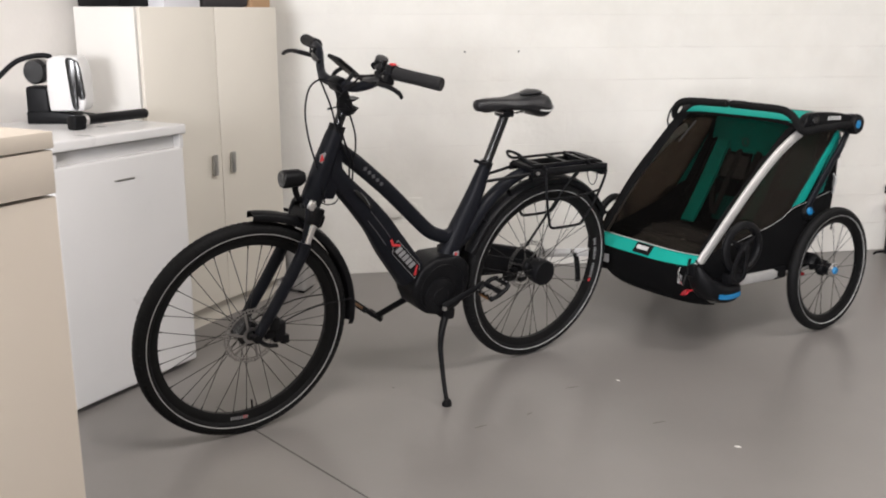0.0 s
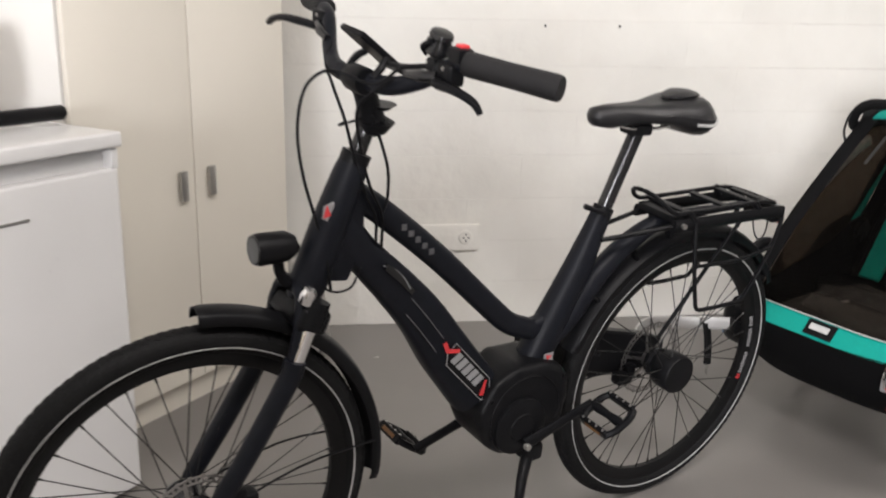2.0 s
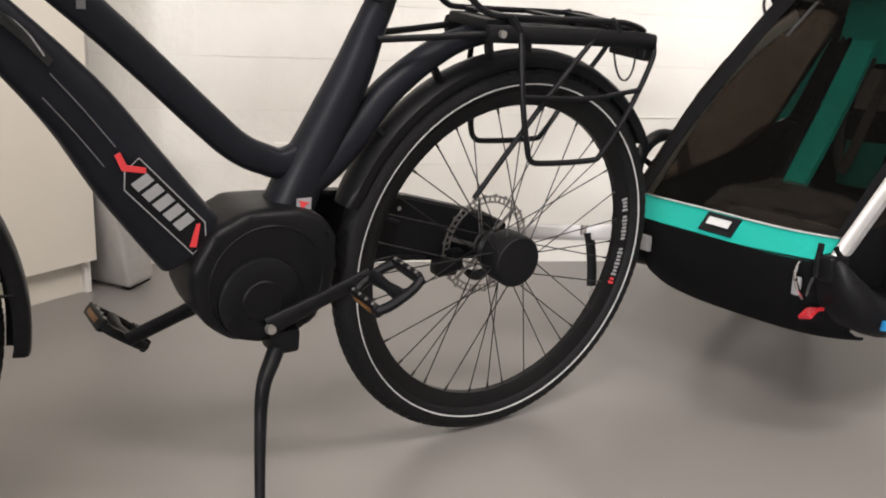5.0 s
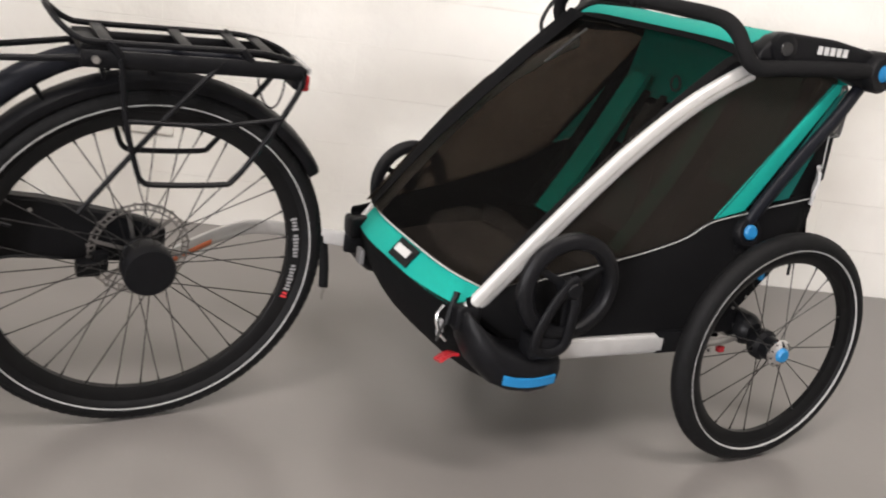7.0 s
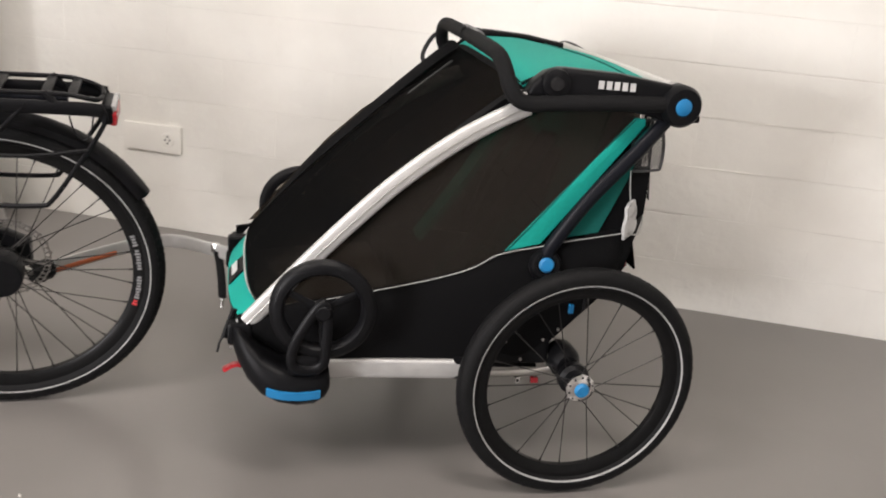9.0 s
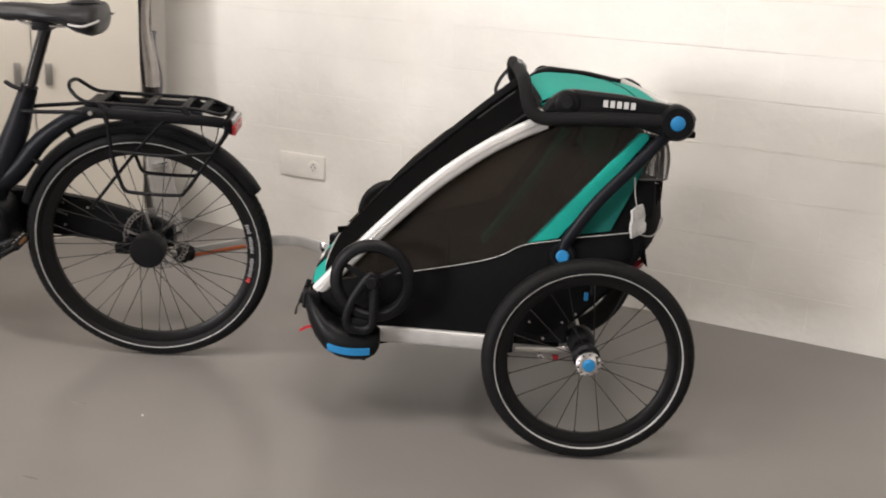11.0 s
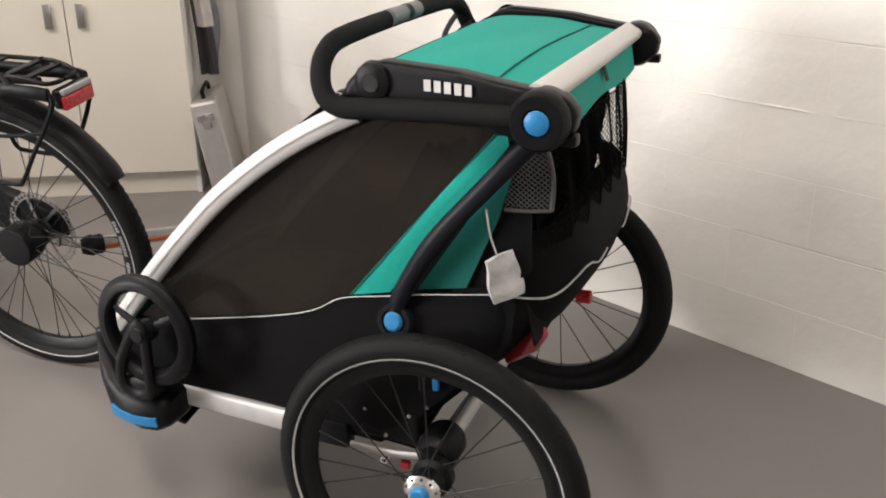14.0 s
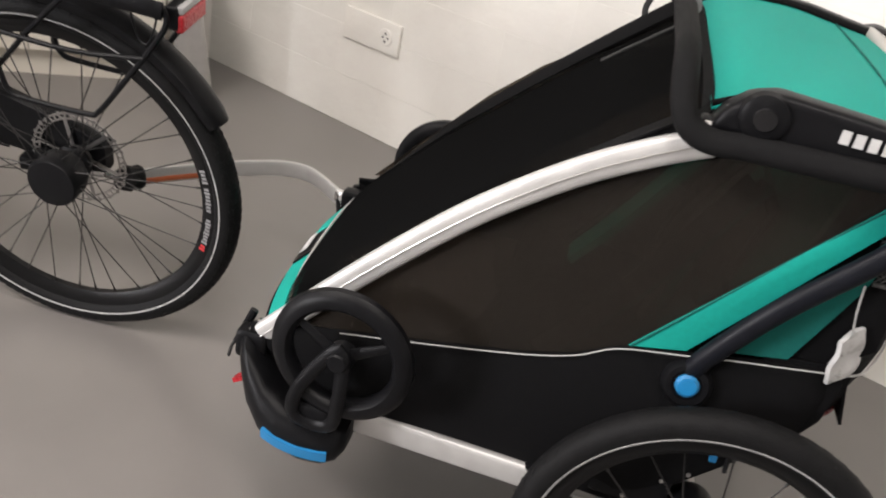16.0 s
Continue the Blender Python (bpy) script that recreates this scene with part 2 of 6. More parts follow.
def box(c, s, bevel=0.0, m=None, bm=None, seg=2):
    own = bmesh.new()
    bmesh.ops.create_cube(own, size=1.0, matrix=Matrix.Translation(c) @ Matrix.Diagonal((*s, 1)))
    if bevel:
        bmesh.ops.bevel(own, geom=own.edges[:], offset=bevel, segments=seg, profile=0.6, affect="EDGES")
    if m is not None:
        bmesh.ops.transform(own, matrix=m, verts=own.verts[:])
    return merge(bm, own)


def merge(bm, own):
    if bm is None:
        return own
    me = bpy.data.meshes.new("join")
    own.to_mesh(me)
    own.free()
    bm.from_mesh(me)
    bpy.data.meshes.remove(me)
    return bm


def plate(poly, y0, y1, bevel=0.0, m=None, bm=None, seg=2):
    """A flat shape given by (x, z), from y0 to y1."""
    own = bmesh.new()
    a = [own.verts.new((x, y0, z)) for x, z in poly]
    b = [own.verts.new((x, y1, z)) for x, z in poly]
    own.faces.new(a)
    own.faces.new(list(reversed(b)))
    n = len(poly)
    for i in range(n):
        own.faces.new((a[i], b[i], b[(i + 1) % n], a[(i + 1) % n]))
    bmesh.ops.recalc_face_normals(own, faces=own.faces[:])
    if bevel:
        bmesh.ops.bevel(own, geom=own.edges[:], offset=bevel, segments=seg, profile=0.6, affect="EDGES")
    if m is not None:
        bmesh.ops.transform(own, matrix=m, verts=own.verts[:])
    return merge(bm, own)


def sheet(fn, nu, nv, thick, bm=None):
    """A cloth or panel: fn(a, b) for a, b in 0..1, given a thickness."""
    own = bmesh.new()
    grid = [[own.verts.new(fn(i / nu, j / nv)) for j in range(nv + 1)] for i in range(nu + 1)]
    for i in range(nu):
        for j in range(nv):
            own.faces.new((grid[i][j], grid[i + 1][j], grid[i + 1][j + 1], grid[i][j + 1]))
    bmesh.ops.recalc_face_normals(own, faces=own.faces[:])
    bmesh.ops.solidify(own, geom=own.faces[:], thickness=thick)
    return merge(bm, own)


def sweep(sections, cap=True):
    """A skin over rings of points of equal count."""
    bm = bmesh.new()
    rings = [[bm.verts.new(p) for p in ring] for ring in sections]
    for u, v in zip(rings, rings[1:]):
        for j in range(len(u)):
            k = (j + 1) % len(u)
            bm.faces.new((u[j], u[k], v[k], v[j]))
    if cap:
        bm.faces.new(list(reversed(rings[0])))
        bm.faces.new(rings[-1])
    bmesh.ops.recalc_face_normals(bm, faces=bm.faces[:])
    return bm


def mesh_of(name, bm, mat, sharp=38, xf=None):
    if xf is not None:
        bmesh.ops.transform(bm, matrix=xf, verts=bm.verts[:])
    bmesh.ops.recalc_face_normals(bm, faces=bm.faces[:])
    me = bpy.data.meshes.new(name)
    bm.to_mesh(me)
    bm.free()
    me.materials.append(mat)
    me.shade_smooth()
    me.set_sharp_from_angle(angle=radians(sharp))
    return me


TAPER = [None]


def part(name, bm, mat, parent, label="", xf=None, sharp=38):
    if TAPER[0]:
        if xf is not None:
            bmesh.ops.transform(bm, matrix=xf, verts=bm.verts[:])
            xf = None
        for v in bm.verts:
            v.co = TAPER[0](v.co)
    ob = new(name, mesh_of(name, bm, mat, sharp, xf))
    ob.parent = parent
    if label:
        ob["label"] = label
    return ob


def thing(name, label, category, m=None, group=""):
    ob = new(name)
    ob.empty_display_size = 0.1
    if m is not None:
        ob.matrix_world = m
    return tagged(ob, label, category, group)


def solid(name, bm, mat, label, category, m=None, kind="", group="", sharp=38):
    ob = new(name, mesh_of(name, bm, mat, sharp))
    if m is not None:
        ob.matrix_world = m
    return tagged(ob, label, category, group, kind)


# ---------------------------------------------------------------- the room
WALL_Y = 4.628                      # the block wall
TURN_WALL = 46.0                    # the direction of the left wall, degrees from x
TURN_LEFT = 52.3                    # the direction of the cabinet fronts
CAB = Vector((0.001, 4.311, 0))    # foot of the tall cabinet's far front edge
ALONG = Vector((math.cos(radians(TURN_LEFT)), math.sin(radians(TURN_LEFT)), 0))
CORNER = Vector((-0.145, WALL_Y, 0))
HIGH = 3.1

floor = bmesh.new()
box((0, 0, -0.06), (18, 16, 0.12), bm=floor)
solid("floor", floor, FLOOR, "smooth grey painted concrete floor with faint stains", "floor", kind="structure")

joint = bmesh.new()
for a, b in (((-0.25, 3.033), (0.95, 1.130)),):
    d = Vector((b[0] - a[0], b[1] - a[1], 0))
    box((0, 0, 0), (d.length, 0.004, 0.003), m=Matrix.Translation(((a[0] + b[0]) / 2, (a[1] + b[1]) / 2, 0.0005)) @ Matrix.Rotation(math.atan2(d.y, d.x), 4, "Z"), bm=joint)
solid("trim_floor_joint", joint, JOINT, "thin dark joint line in the floor", "floor joint", kind="structure")

# the left wall, behind the cabinets, runs at a slant to the block wall
left = bmesh.new()
length = 13.0
box((-length / 2 + 0.0, 0.1, HIGH / 2), (length, 0.2, HIGH), m=Matrix.Translation(CORNER) @ Matrix.Rotation(radians(TURN_WALL), 4, "Z"), bm=left)
solid("wall_left", left, PLASTER, "white painted plaster wall behind the cabinets", "wall", kind="structure")
right = bmesh.new()
box((6.6, -0.7, HIGH / 2), (0.2, 10.8, HIGH), bm=right)
solid("wall_right", right, PLASTER, "plain white painted wall", "wall", kind="structure")
# the wall behind the camera, with the shopfront's opening
front = bmesh.new()
X0, X1, Z0, Z1 = -4.9, -1.9, 0.45, 2.85
for cx, cz, sx, sz in (((-8 + X0) / 2, HIGH / 2, X0 + 8, HIGH), ((X1 + 6.7) / 2, HIGH / 2, 6.7 - X1, HIGH), ((X0 + X1) / 2, Z0 / 2, X1 - X0, Z0), ((X0 + X1) / 2, (Z1 + HIGH) / 2, X1 - X0, HIGH - Z1)):
    box((cx, -6.1, cz), (sx, 0.2, sz), bm=front)
solid("wall_front", front, PLASTER, "white painted wall with the shopfront opening", "wall", kind="structure")
roof = bmesh.new()
box((0, 0, HIGH + 0.1), (18, 16, 0.2), bm=roof)
solid("ceiling", roof, CEILING, "plain white ceiling", "ceiling", kind="structure")

# the block wall: a backing and its painted blocks
back = bmesh.new()
box(((CORNER.x - 0.3 + 6.7) / 2, WALL_Y + 0.1018, HIGH / 2), (7.0 - CORNER.x, 0.2, HIGH), bm=back)
wall_back = solid("wall_back", back, MORTAR, "white painted concrete block wall with faint joints", "wall", kind="structure")
for x, z in ((0.920, 1.108), (1.193, 1.109)):
    solid("trim_nail_hole", lathe([(0, 0), (0.0045, 0), (0.0035, 0.003), (0, 0.003)], 10, m=Matrix.Translation((x, WALL_Y - 0.0045, z))), SLOT, "small dark nail hole in the white wall", "nail hole", kind="structure")


# ---------------------------------------------------------------- cabinets on the left
def along(origin, angle):
    return Matrix.Translation(origin) @ Matrix.Rotation(radians(angle), 4, "Z")


# local axes here: x along the front, towards the block wall; y into the unit; z up
M_CAB = along(CAB - ALONG * 0.81, TURN_LEFT)
cabinet = thing("tall_cabinet", "tall cream laminate cabinet with two doors and steel handles", "cabinet", M_CAB)
W, D, H = 0.81, 0.330, 1.318
for x in (0.009, W - 0.009):
    part("side_panel", box((x, D / 2 + 0.01, H / 2), (0.018, D - 0.02, H), 0.001), LAMINATE_WHITE, cabinet)
part("top_panel", box((W / 2, D / 2 + 0.01, H - 0.009), (W - 0.038, D - 0.02, 0.018), 0.001), LAMINATE_WHITE, cabinet)
part("bottom_panel", box((W / 2, D / 2 + 0.01, 0.10), (W - 0.038, D - 0.02, 0.018), 0.001), LAMINATE_WHITE, cabinet)
part("back_panel", box((W / 2, D - 0.006, H / 2), (W - 0.038, 0.008, H - 0.04), 0.0), LAMINATE_WHITE, cabinet)
part("plinth", box((W / 2, 0.046, 0.045), (W - 0.004, 0.018, 0.09), 0.001), LAMINATE, cabinet)
for k, (x0, hx) in enumerate(((0.001, 0.349), (W / 2 + 0.002, 0.461))):
    door = part("door", box((x0 + (W / 2 - 0.003) / 2, 0.0, (0.096 + H) / 2), (W / 2 - 0.003, 0.018, H - 0.096), 0.0015), LAMINATE, cabinet)
    part("handle", box((hx, -0.022, 0.685), (0.026, 0.010, 0.086), 0.003, bm=box((hx, -0.013, 0.685), (0.012, 0.014, 0.07), 0.001)), STEEL, door, "flat brushed steel handle")

# the fridge: a slab on top, a finger pocket under it
M_FR = along(Vector((-0.702, 3.034, 0)), 51.0)
fridge = thing("fridge", "white under-counter fridge with a finger pocket and slab top", "fridge", M_FR)
FW, FD = 0.567, 0.56
part("body", box((FW / 2, FD / 2 + 0.032, 0.452), (FW - 0.006, FD - 0.06, 0.84), 0.004), ENAMEL, fridge)
door = part("door", box((FW / 2, 0.026, 0.4245), (FW, 0.052, 0.809), 0.009, seg=3), ENAMEL, fridge)
part("badge", box((0.283, -0.0015, 0.753), (0.086, 0.003, 0.006), 0.001), STEEL, door, "small grey badge")
part("pocket_back", box((FW / 2, 0.040, 0.850), (FW - 0.012, 0.022, 0.046), 0.002), ENAMEL, fridge)
for x in (0.009, FW - 0.009):
    part("pocket_end", box((x, 0.016, 0.850), (0.018, 0.034, 0.046), 0.003), ENAMEL, fridge)
# the shade under the slab, put in as a solid near-black strip
part("shade_strip", box((FW / 2, 0.026, 0.8745), (FW - 0.004, 0.030, 0.005), 0.001), SLOT, fridge, "near-black strip standing in for the shade below the slab")
part("worktop", box((FW / 2, FD / 2 - 0.004, 0.8945), (FW + 0.010, FD + 0.02, 0.035), 0.007, seg=3), ENAMEL, fridge)
part("kick_panel", box((FW / 2, 0.06, 0.018), (FW - 0.02, 0.02, 0.034), 0.001), SLOT, fridge, "dark plinth gap")

# a beige counter front at the edge of the view
M_UNIT = along(Vector((-0.302, 1.243, 0)), 52.0)
unit = thing("drawer_unit", "beige laminate counter with a shallow top drawer", "counter", M_UNIT)
# the unseen depth behind the front is added to shade the fridge
part("body", box((-0.30, 0.32, 0.537), (0.60, 0.64, 1.074), 0.002), TAN, unit)
part("top_drawer", box((-0.30, 0.318, 1.106), (0.60, 0.640, 0.056), 0.002), TAN, unit)
part("counter_top", box((-0.30, 0.322, 1.147), (0.604, 0.650, 0.022), 0.002), TAN, unit)

# what stands on the fridge
M_TOP = M_FR @ Matrix.Translation((0, 0, 0.912))
coffee = thing("coffee_machine", "white and black capsule coffee machine on the fridge", "coffee machine", M_TOP @ Matrix.Translation((0.372, 0.405, 0)) @ Matrix.Rotation(radians(-58), 4, "Z") @ Matrix.Diagonal((0.84, 0.9, 0.95, 1)))
part("base", plate([(-0.112, 0.0), (0.120, 0.0), (0.140, 0.012), (0.140, 0.030), (0.0, 0.046), (-0.112, 0.046)], -0.055, 0.055, 0.006), PLASTIC, coffee)
part("body", plate([(-0.012, 0.047), (0.125, 0.047), (0.140, 0.075), (0.136, 0.20), (0.118, 0.248), (0.030, 0.252), (-0.010, 0.238), (-0.018, 0.13)], -0.058, 0.058, 0.012, seg=3), ENAMEL, coffee)
panel = part("side_panel", plate([(0.068, 0.234), (0.078, 0.245), (0.102, 0.242), (0.112, 0.226), (0.110, 0.060), (0.102, 0.050), (0.090, 0.054), (0.083, 0.075)], -0.066, -0.054, 0.005, seg=3), GLOSS, coffee, "glossy black inset panel")
part("panel_lobe", plate([(0.104, 0.240), (0.122, 0.228), (0.130, 0.200), (0.140, 0.105), (0.134, 0.090), (0.118, 0.090), (0.110, 0.105)], -0.063, -0.050, 0.005, seg=3), GLOSS, panel)
part("brew_head", lathe([(0, -0.050), (0.040, -0.050), (0.046, -0.040), (0.046, 0.040), (0.040, 0.050), (0, 0.050)], 28, m=Matrix.Translation((-0.068, 0, 0.192))), GLOSS, coffee)
part("lever", tube([(-0.235, 0, 0.170), (-0.165, 0, 0.222), (-0.105, 0, 0.243), (-0.045, 0, 0.250), (-0.012, 0, 0.244), (-0.012, 0, 0.226)], 0.010, 10, 5), PLASTIC, coffee, "curved black lever")
part("drip_cup", plate([(-0.112, 0.030), (-0.016, 0.030), (-0.020, 0.128), (-0.030, 0.138), (-0.106, 0.138), (-0.112, 0.128)], -0.045, 0.045, 0.010, seg=3), PLASTIC, coffee, "black drip tray column")
part("foot", box((0.06, 0, 0.004), (0.12, 0.09, 0.008), 0.002), ALU_DULL, coffee)

tool = thing("hand_tool", "black tubular tool with a clamp end lying on the fridge", "tool", M_TOP @ Matrix.Translation((0.245, 0.178, 0.0)) @ Matrix.Rotation(radians(-3), 4, "Z"))
part("tube", lathe([(0, 0), (0.014, 0.0), (0.0175, 0.004), (0.0175, 0.295), (0.013, 0.302), (0, 0.302)], 18, m=Matrix.Translation((0.010, 0, 0.030)) @ Matrix.Rotation(radians(-90), 4, "Z")), PLASTIC, tool)
part("clamp", box((0.012, 0.0, 0.024), (0.048, 0.046, 0.048), 0.010, seg=3), PLASTIC, tool)
part("collar", lathe([(0.0178, 0), (0.0195, 0.003), (0.0195, 0.010), (0.0178, 0.013)], 18, m=Matrix.Translation((0.040, 0, 0.030)) @ Matrix.Rotation(radians(-90), 4, "Z")), ALU_DULL, tool)

# on top of the tall cabinet
M_ON = M_CAB @ Matrix.Translation((0, 0, 1.318))
solid("storage_case", box((0.10, 0.22, 0.05), (0.16, 0.22, 0.10), 0.01), PLASTIC, "black case on the tall cabinet", "case", M_ON)
solid("card_stack", box((0.27, 0.17, 0.045), (0.20, 0.28, 0.09), 0.002), LIGHT_BOX, "pale grey cardboard box on the tall cabinet", "box", M_ON)
solid("black_bag", box((0.54, 0.16, 0.05), (0.28, 0.26, 0.10), 0.025, seg=3), DARK_CLOTH, "dark bag lying on the tall cabinet", "bag", M_ON)
carton = thing("carton", "brown cardboard carton on the tall cabinet", "carton", M_ON @ Matrix.Translation((0.755, 0.16, 0.0)))
part("body", box((0, 0, 0.06), (0.13, 0.26, 0.12), 0.001), CARDBOARD, carton)
part("flap", box((0, -0.065, 0.123), (0.128, 0.126, 0.003)), CARDBOARD, carton)
part("flap", box((0, 0.066, 0.124), (0.128, 0.126, 0.003)), CARDBOARD, carton)

# between the tall cabinet and the corner: an aluminium case, a hanging coat
M_GAP = along(CAB, TURN_LEFT)
case = thing("aluminium_case", "dull aluminium case leaning against the cabinet's side", "case", M_GAP @ Matrix.Translation((0.050, -0.072, -0.002)) @ Matrix.Rotation(radians(-9), 4, "Y"))
part("shell", box((0.055, 0.14, 0.19), (0.10, 0.28, 0.36), 0.016, seg=3), ALU_DULL, case)
part("foot", box((0.055, 0.03, 0.007), (0.08, 0.03, 0.014), 0.002), PLASTIC, case)
part("foot", box((0.055, 0.25, 0.007), (0.08, 0.03, 0.014), 0.002), PLASTIC, case)
part("latch", box((0.055, -0.006, 0.315), (0.06, 0.014, 0.026), 0.003, bm=box((0.055, -0.003, 0.30), (0.03, 0.01, 0.05), 0.002)), CHROME, case, "bright metal latch")
part("handle", tube([(0.055, 0.06, 0.372), (0.055, 0.07, 0.40), (0.055, 0.21, 0.40), (0.055, 0.22, 0.372)], 0.008, 8, 4), PLASTIC, case)


def drape(x0, x1, z0, z1, y, wave, seed):
    rnd = random.Random(seed)
    ph = [rnd.uniform(0, 6.3) for _ in range(4)]

    def at(a, b):
        z = z1 + (z0 - z1) * b
        x = x0 + (x1 - x0) * a + 0.012 * math.sin(3 * b * 2.2 + ph[0]) + 0.02 * (b - 0.5) * (a - 0.5)
        return Vector((x, y + wave * math.sin(a * 7 + ph[1] + 1.5 * b) + 0.4 * wave * math.sin(a * 15 + ph[2] + 3 * b), z))
    return at


coat = thing("hanging_coat", "dark and grey clothes hanging beside the tall cabinet", "clothes", M_GAP)
part("dark_layer", sheet(drape(0.022, 0.07, 0.44, 1.30, 0.115, 0.012, 3), 14, 26, 0.012), DARK_CLOTH, coat)
part("grey_layer", sheet(drape(0.035, 0.095, 0.47, 0.85, 0.150, 0.014, 5), 14, 18, 0.014), GREY_CLOTH, coat, "grey cloth")
part("pale_layer", sheet(drape(0.028, 0.075, 0.62, 1.18, 0.094, 0.010, 8), 14, 20, 0.008), PALE_CLOTH, coat, "pale patterned cloth")
part("hook", tube([(0.05, 0.118, 1.30), (0.05, 0.118, 1.335), (0.03, 0.118, 1.345), (0.004, 0.118, 1.34)], 0.004, 6), STEEL, coat)

# the painted-over socket plate on the block wall
socket = thing("wall_socket", "white socket plate, painted over, on the block wall", "socket", Matrix.Translation((0.5925, WALL_Y, 0.337)))
part("plate", box((0, -0.006, 0), (0.222, 0.012, 0.098), 0.002), PAINT, socket)
part("insert", lathe([(0, -0.0160), (0.024, -0.0160), (0.027, -0.0125), (0.027, -0.011), (0, -0.011)], 24, m=Matrix.Translation((0.06, 0, 0.0))), PAINT, socket)
for dx, dz in ((-0.009, 0.0), (0.009, 0.0), (0.0, 0.012), (0.0, -0.012)):
    part("contact_hole", box((0.06 + dx, -0.0165, dz), (0.006, 0.0025, 0.006), 0.0008), SLOT, socket, "dark contact hole")


# ---------------------------------------------------------------- wheels
def spokes(parent, xf, n, hub_r, hub_y, rim_r, mat, thick=0.0012, cross=0.75):
    """Single spokes from the two flanges to the rim, crossed."""
    shapes = []
    for side in (1, -1):
        for lean in (1, -1):
            a = lean * cross
            start = Vector((hub_r * math.sin(a), side * hub_y, hub_r * math.cos(a)))
            end = Vector((0, side * 0.003, rim_r))
            bm = tube([start, start.lerp(end, 0.5), end], thick, 5, 1)
            tube([end.lerp(start, 0.045), end], thick * 1.9, 5, 1, bm=bm)
            shapes.append(mesh_of("spoke", bm, mat))
    for i in range(n):
        ob = new("spoke", shapes[i % 4])
        ob.parent = parent
        ob.matrix_local = xf @ Matrix.Rotation(2 * math.pi * (i + 0.12 * (1 if i % 4 in (1, 2) else -1)) / n, 4, "Y")


def tyre_profile(R, r, n=20, squash=1.0):
    return [(R - r + r * math.cos(a), r * squash * math.sin(a)) for a in (2 * math.pi * k / n for k in range(n))]


def stripe_profile(R, r, lo, hi, side):
    out = []
    for k in range(5):
        rad = lo + (hi - lo) * k / 4
        y = math.sqrt(max(0.0, r * r - (rad - (R - r)) ** 2))
        out.append((rad, side * (y + 0.0012)))
    out += [(rad, y - side * 0.003) for rad, y in reversed(out)]
    return out


def tread(R, r, n, mat, parent, xf, rows, size):
    """Low rubber blocks round the running surface, joined."""
    bm = bmesh.new()
    for i in range(n):
        for k, (a, skew) in enumerate(rows):
            ang = 2 * math.pi * (i + 0.5 * (k % 2)) / n
            m = Matrix.Rotation(ang, 4, "Y") @ Matrix.Translation((0, 0, R - r)) @ Matrix.Rotation(-a, 4, "X") @ Matrix.Translation((0, 0, r)) @ Matrix.Rotation(skew, 4, "Z")
            bmesh.ops.create_cube(bm, size=1.0, matrix=m @ Matrix.Diagonal((*size, 1)))
    ob = part("tread", bm, mat, parent, xf=xf)
    ob["kind"] = "stuff"
    return ob


def rim_profile(out_r, in_r, half):
    return [(out_r, half), (out_r - 0.006, half), (out_r - 0.012, half * 0.96), (in_r + 0.004, half * 0.62), (in_r, half * 0.42), (in_r, -half * 0.42),
            (in_r + 0.004, -half * 0.62), (out_r - 0.012, -half * 0.96), (out_r, -half), (out_r - 0.004, -half * 0.7), (out_r - 0.008, 0), (out_r - 0.004, half * 0.7)]


def rotor(parent, xf, R, y, name="brake_disc"):
    bm = bmesh.new()
    for hi, lo in ((R, R - 0.0035), (R - 0.0115, R - 0.0145)):
        lathe([(hi, y - 0.001), (hi, y + 0.001), (lo, y + 0.001), (lo, y - 0.001)], 72, True, bm=bm)
    for k in range(48):
        a = 2 * math.pi * k / 48
        box((0, 0, 0), (0.0105, 0.0018, 0.0034), m=Matrix.Rotation(a, 4, "Y") @ Matrix.Translation((R - 0.0072, y, 0)) @ Matrix.Rotation(0.5 if k % 2 else -0.2, 4, "Y"), bm=bm)
        if k % 2:
            box((0, 0, 0), (0.0045, 0.0018, 0.0060), m=Matrix.Rotation(a, 4, "Y") @ Matrix.Translation((R + 0.0005, y, 0)), bm=bm)
    for k in range(6):
        rot = Matrix.Rotation(2 * math.pi * k / 6, 4, "Y")
        p, q = rot @ Vector((0.022, y, 0)), rot @ Vector((R - 0.012, y, 0.020))
        tube([p, q], 0.0045, 6, 1, squash=0.22, bm=bm)
    lathe([(0.026, y - 0.0012), (0.026, y + 0.0012), (0.016, y + 0.0012), (0.016, y - 0.0012)], 30, True, bm=bm)
    return part(name, bm, ROTOR, parent, "drilled steel brake disc", xf=xf)


# ---------------------------------------------------------------- the bicycle
# local axes: x ahead, y to its left, z up; it leans a little on its stand
M_BIKE = pose(0.929, 3.368, 0, 0, 0, 206.3) @ pose(0, 0, 0, -7.0, 0, 0)
bike = thing("electric_bicycle", "matt black step-through electric bicycle with rack, leaning on its stand", "bicycle", M_BIKE)
HUB_R, HUB_F, RAD = Vector((0.005, 0, 0.352)), Vector((1.206, 0, 0.352)), 0.351
# the handlebar is broad; its parts are laid out narrower and drawn out sideways here
BAR = Matrix.Translation((0, 0, 1.16)) @ Matrix.Rotation(radians(-1.7), 4, "X") @ Matrix.Translation((0, 0, -1.16)) @ Matrix.Diagonal((1, 1.17, 1, 1))


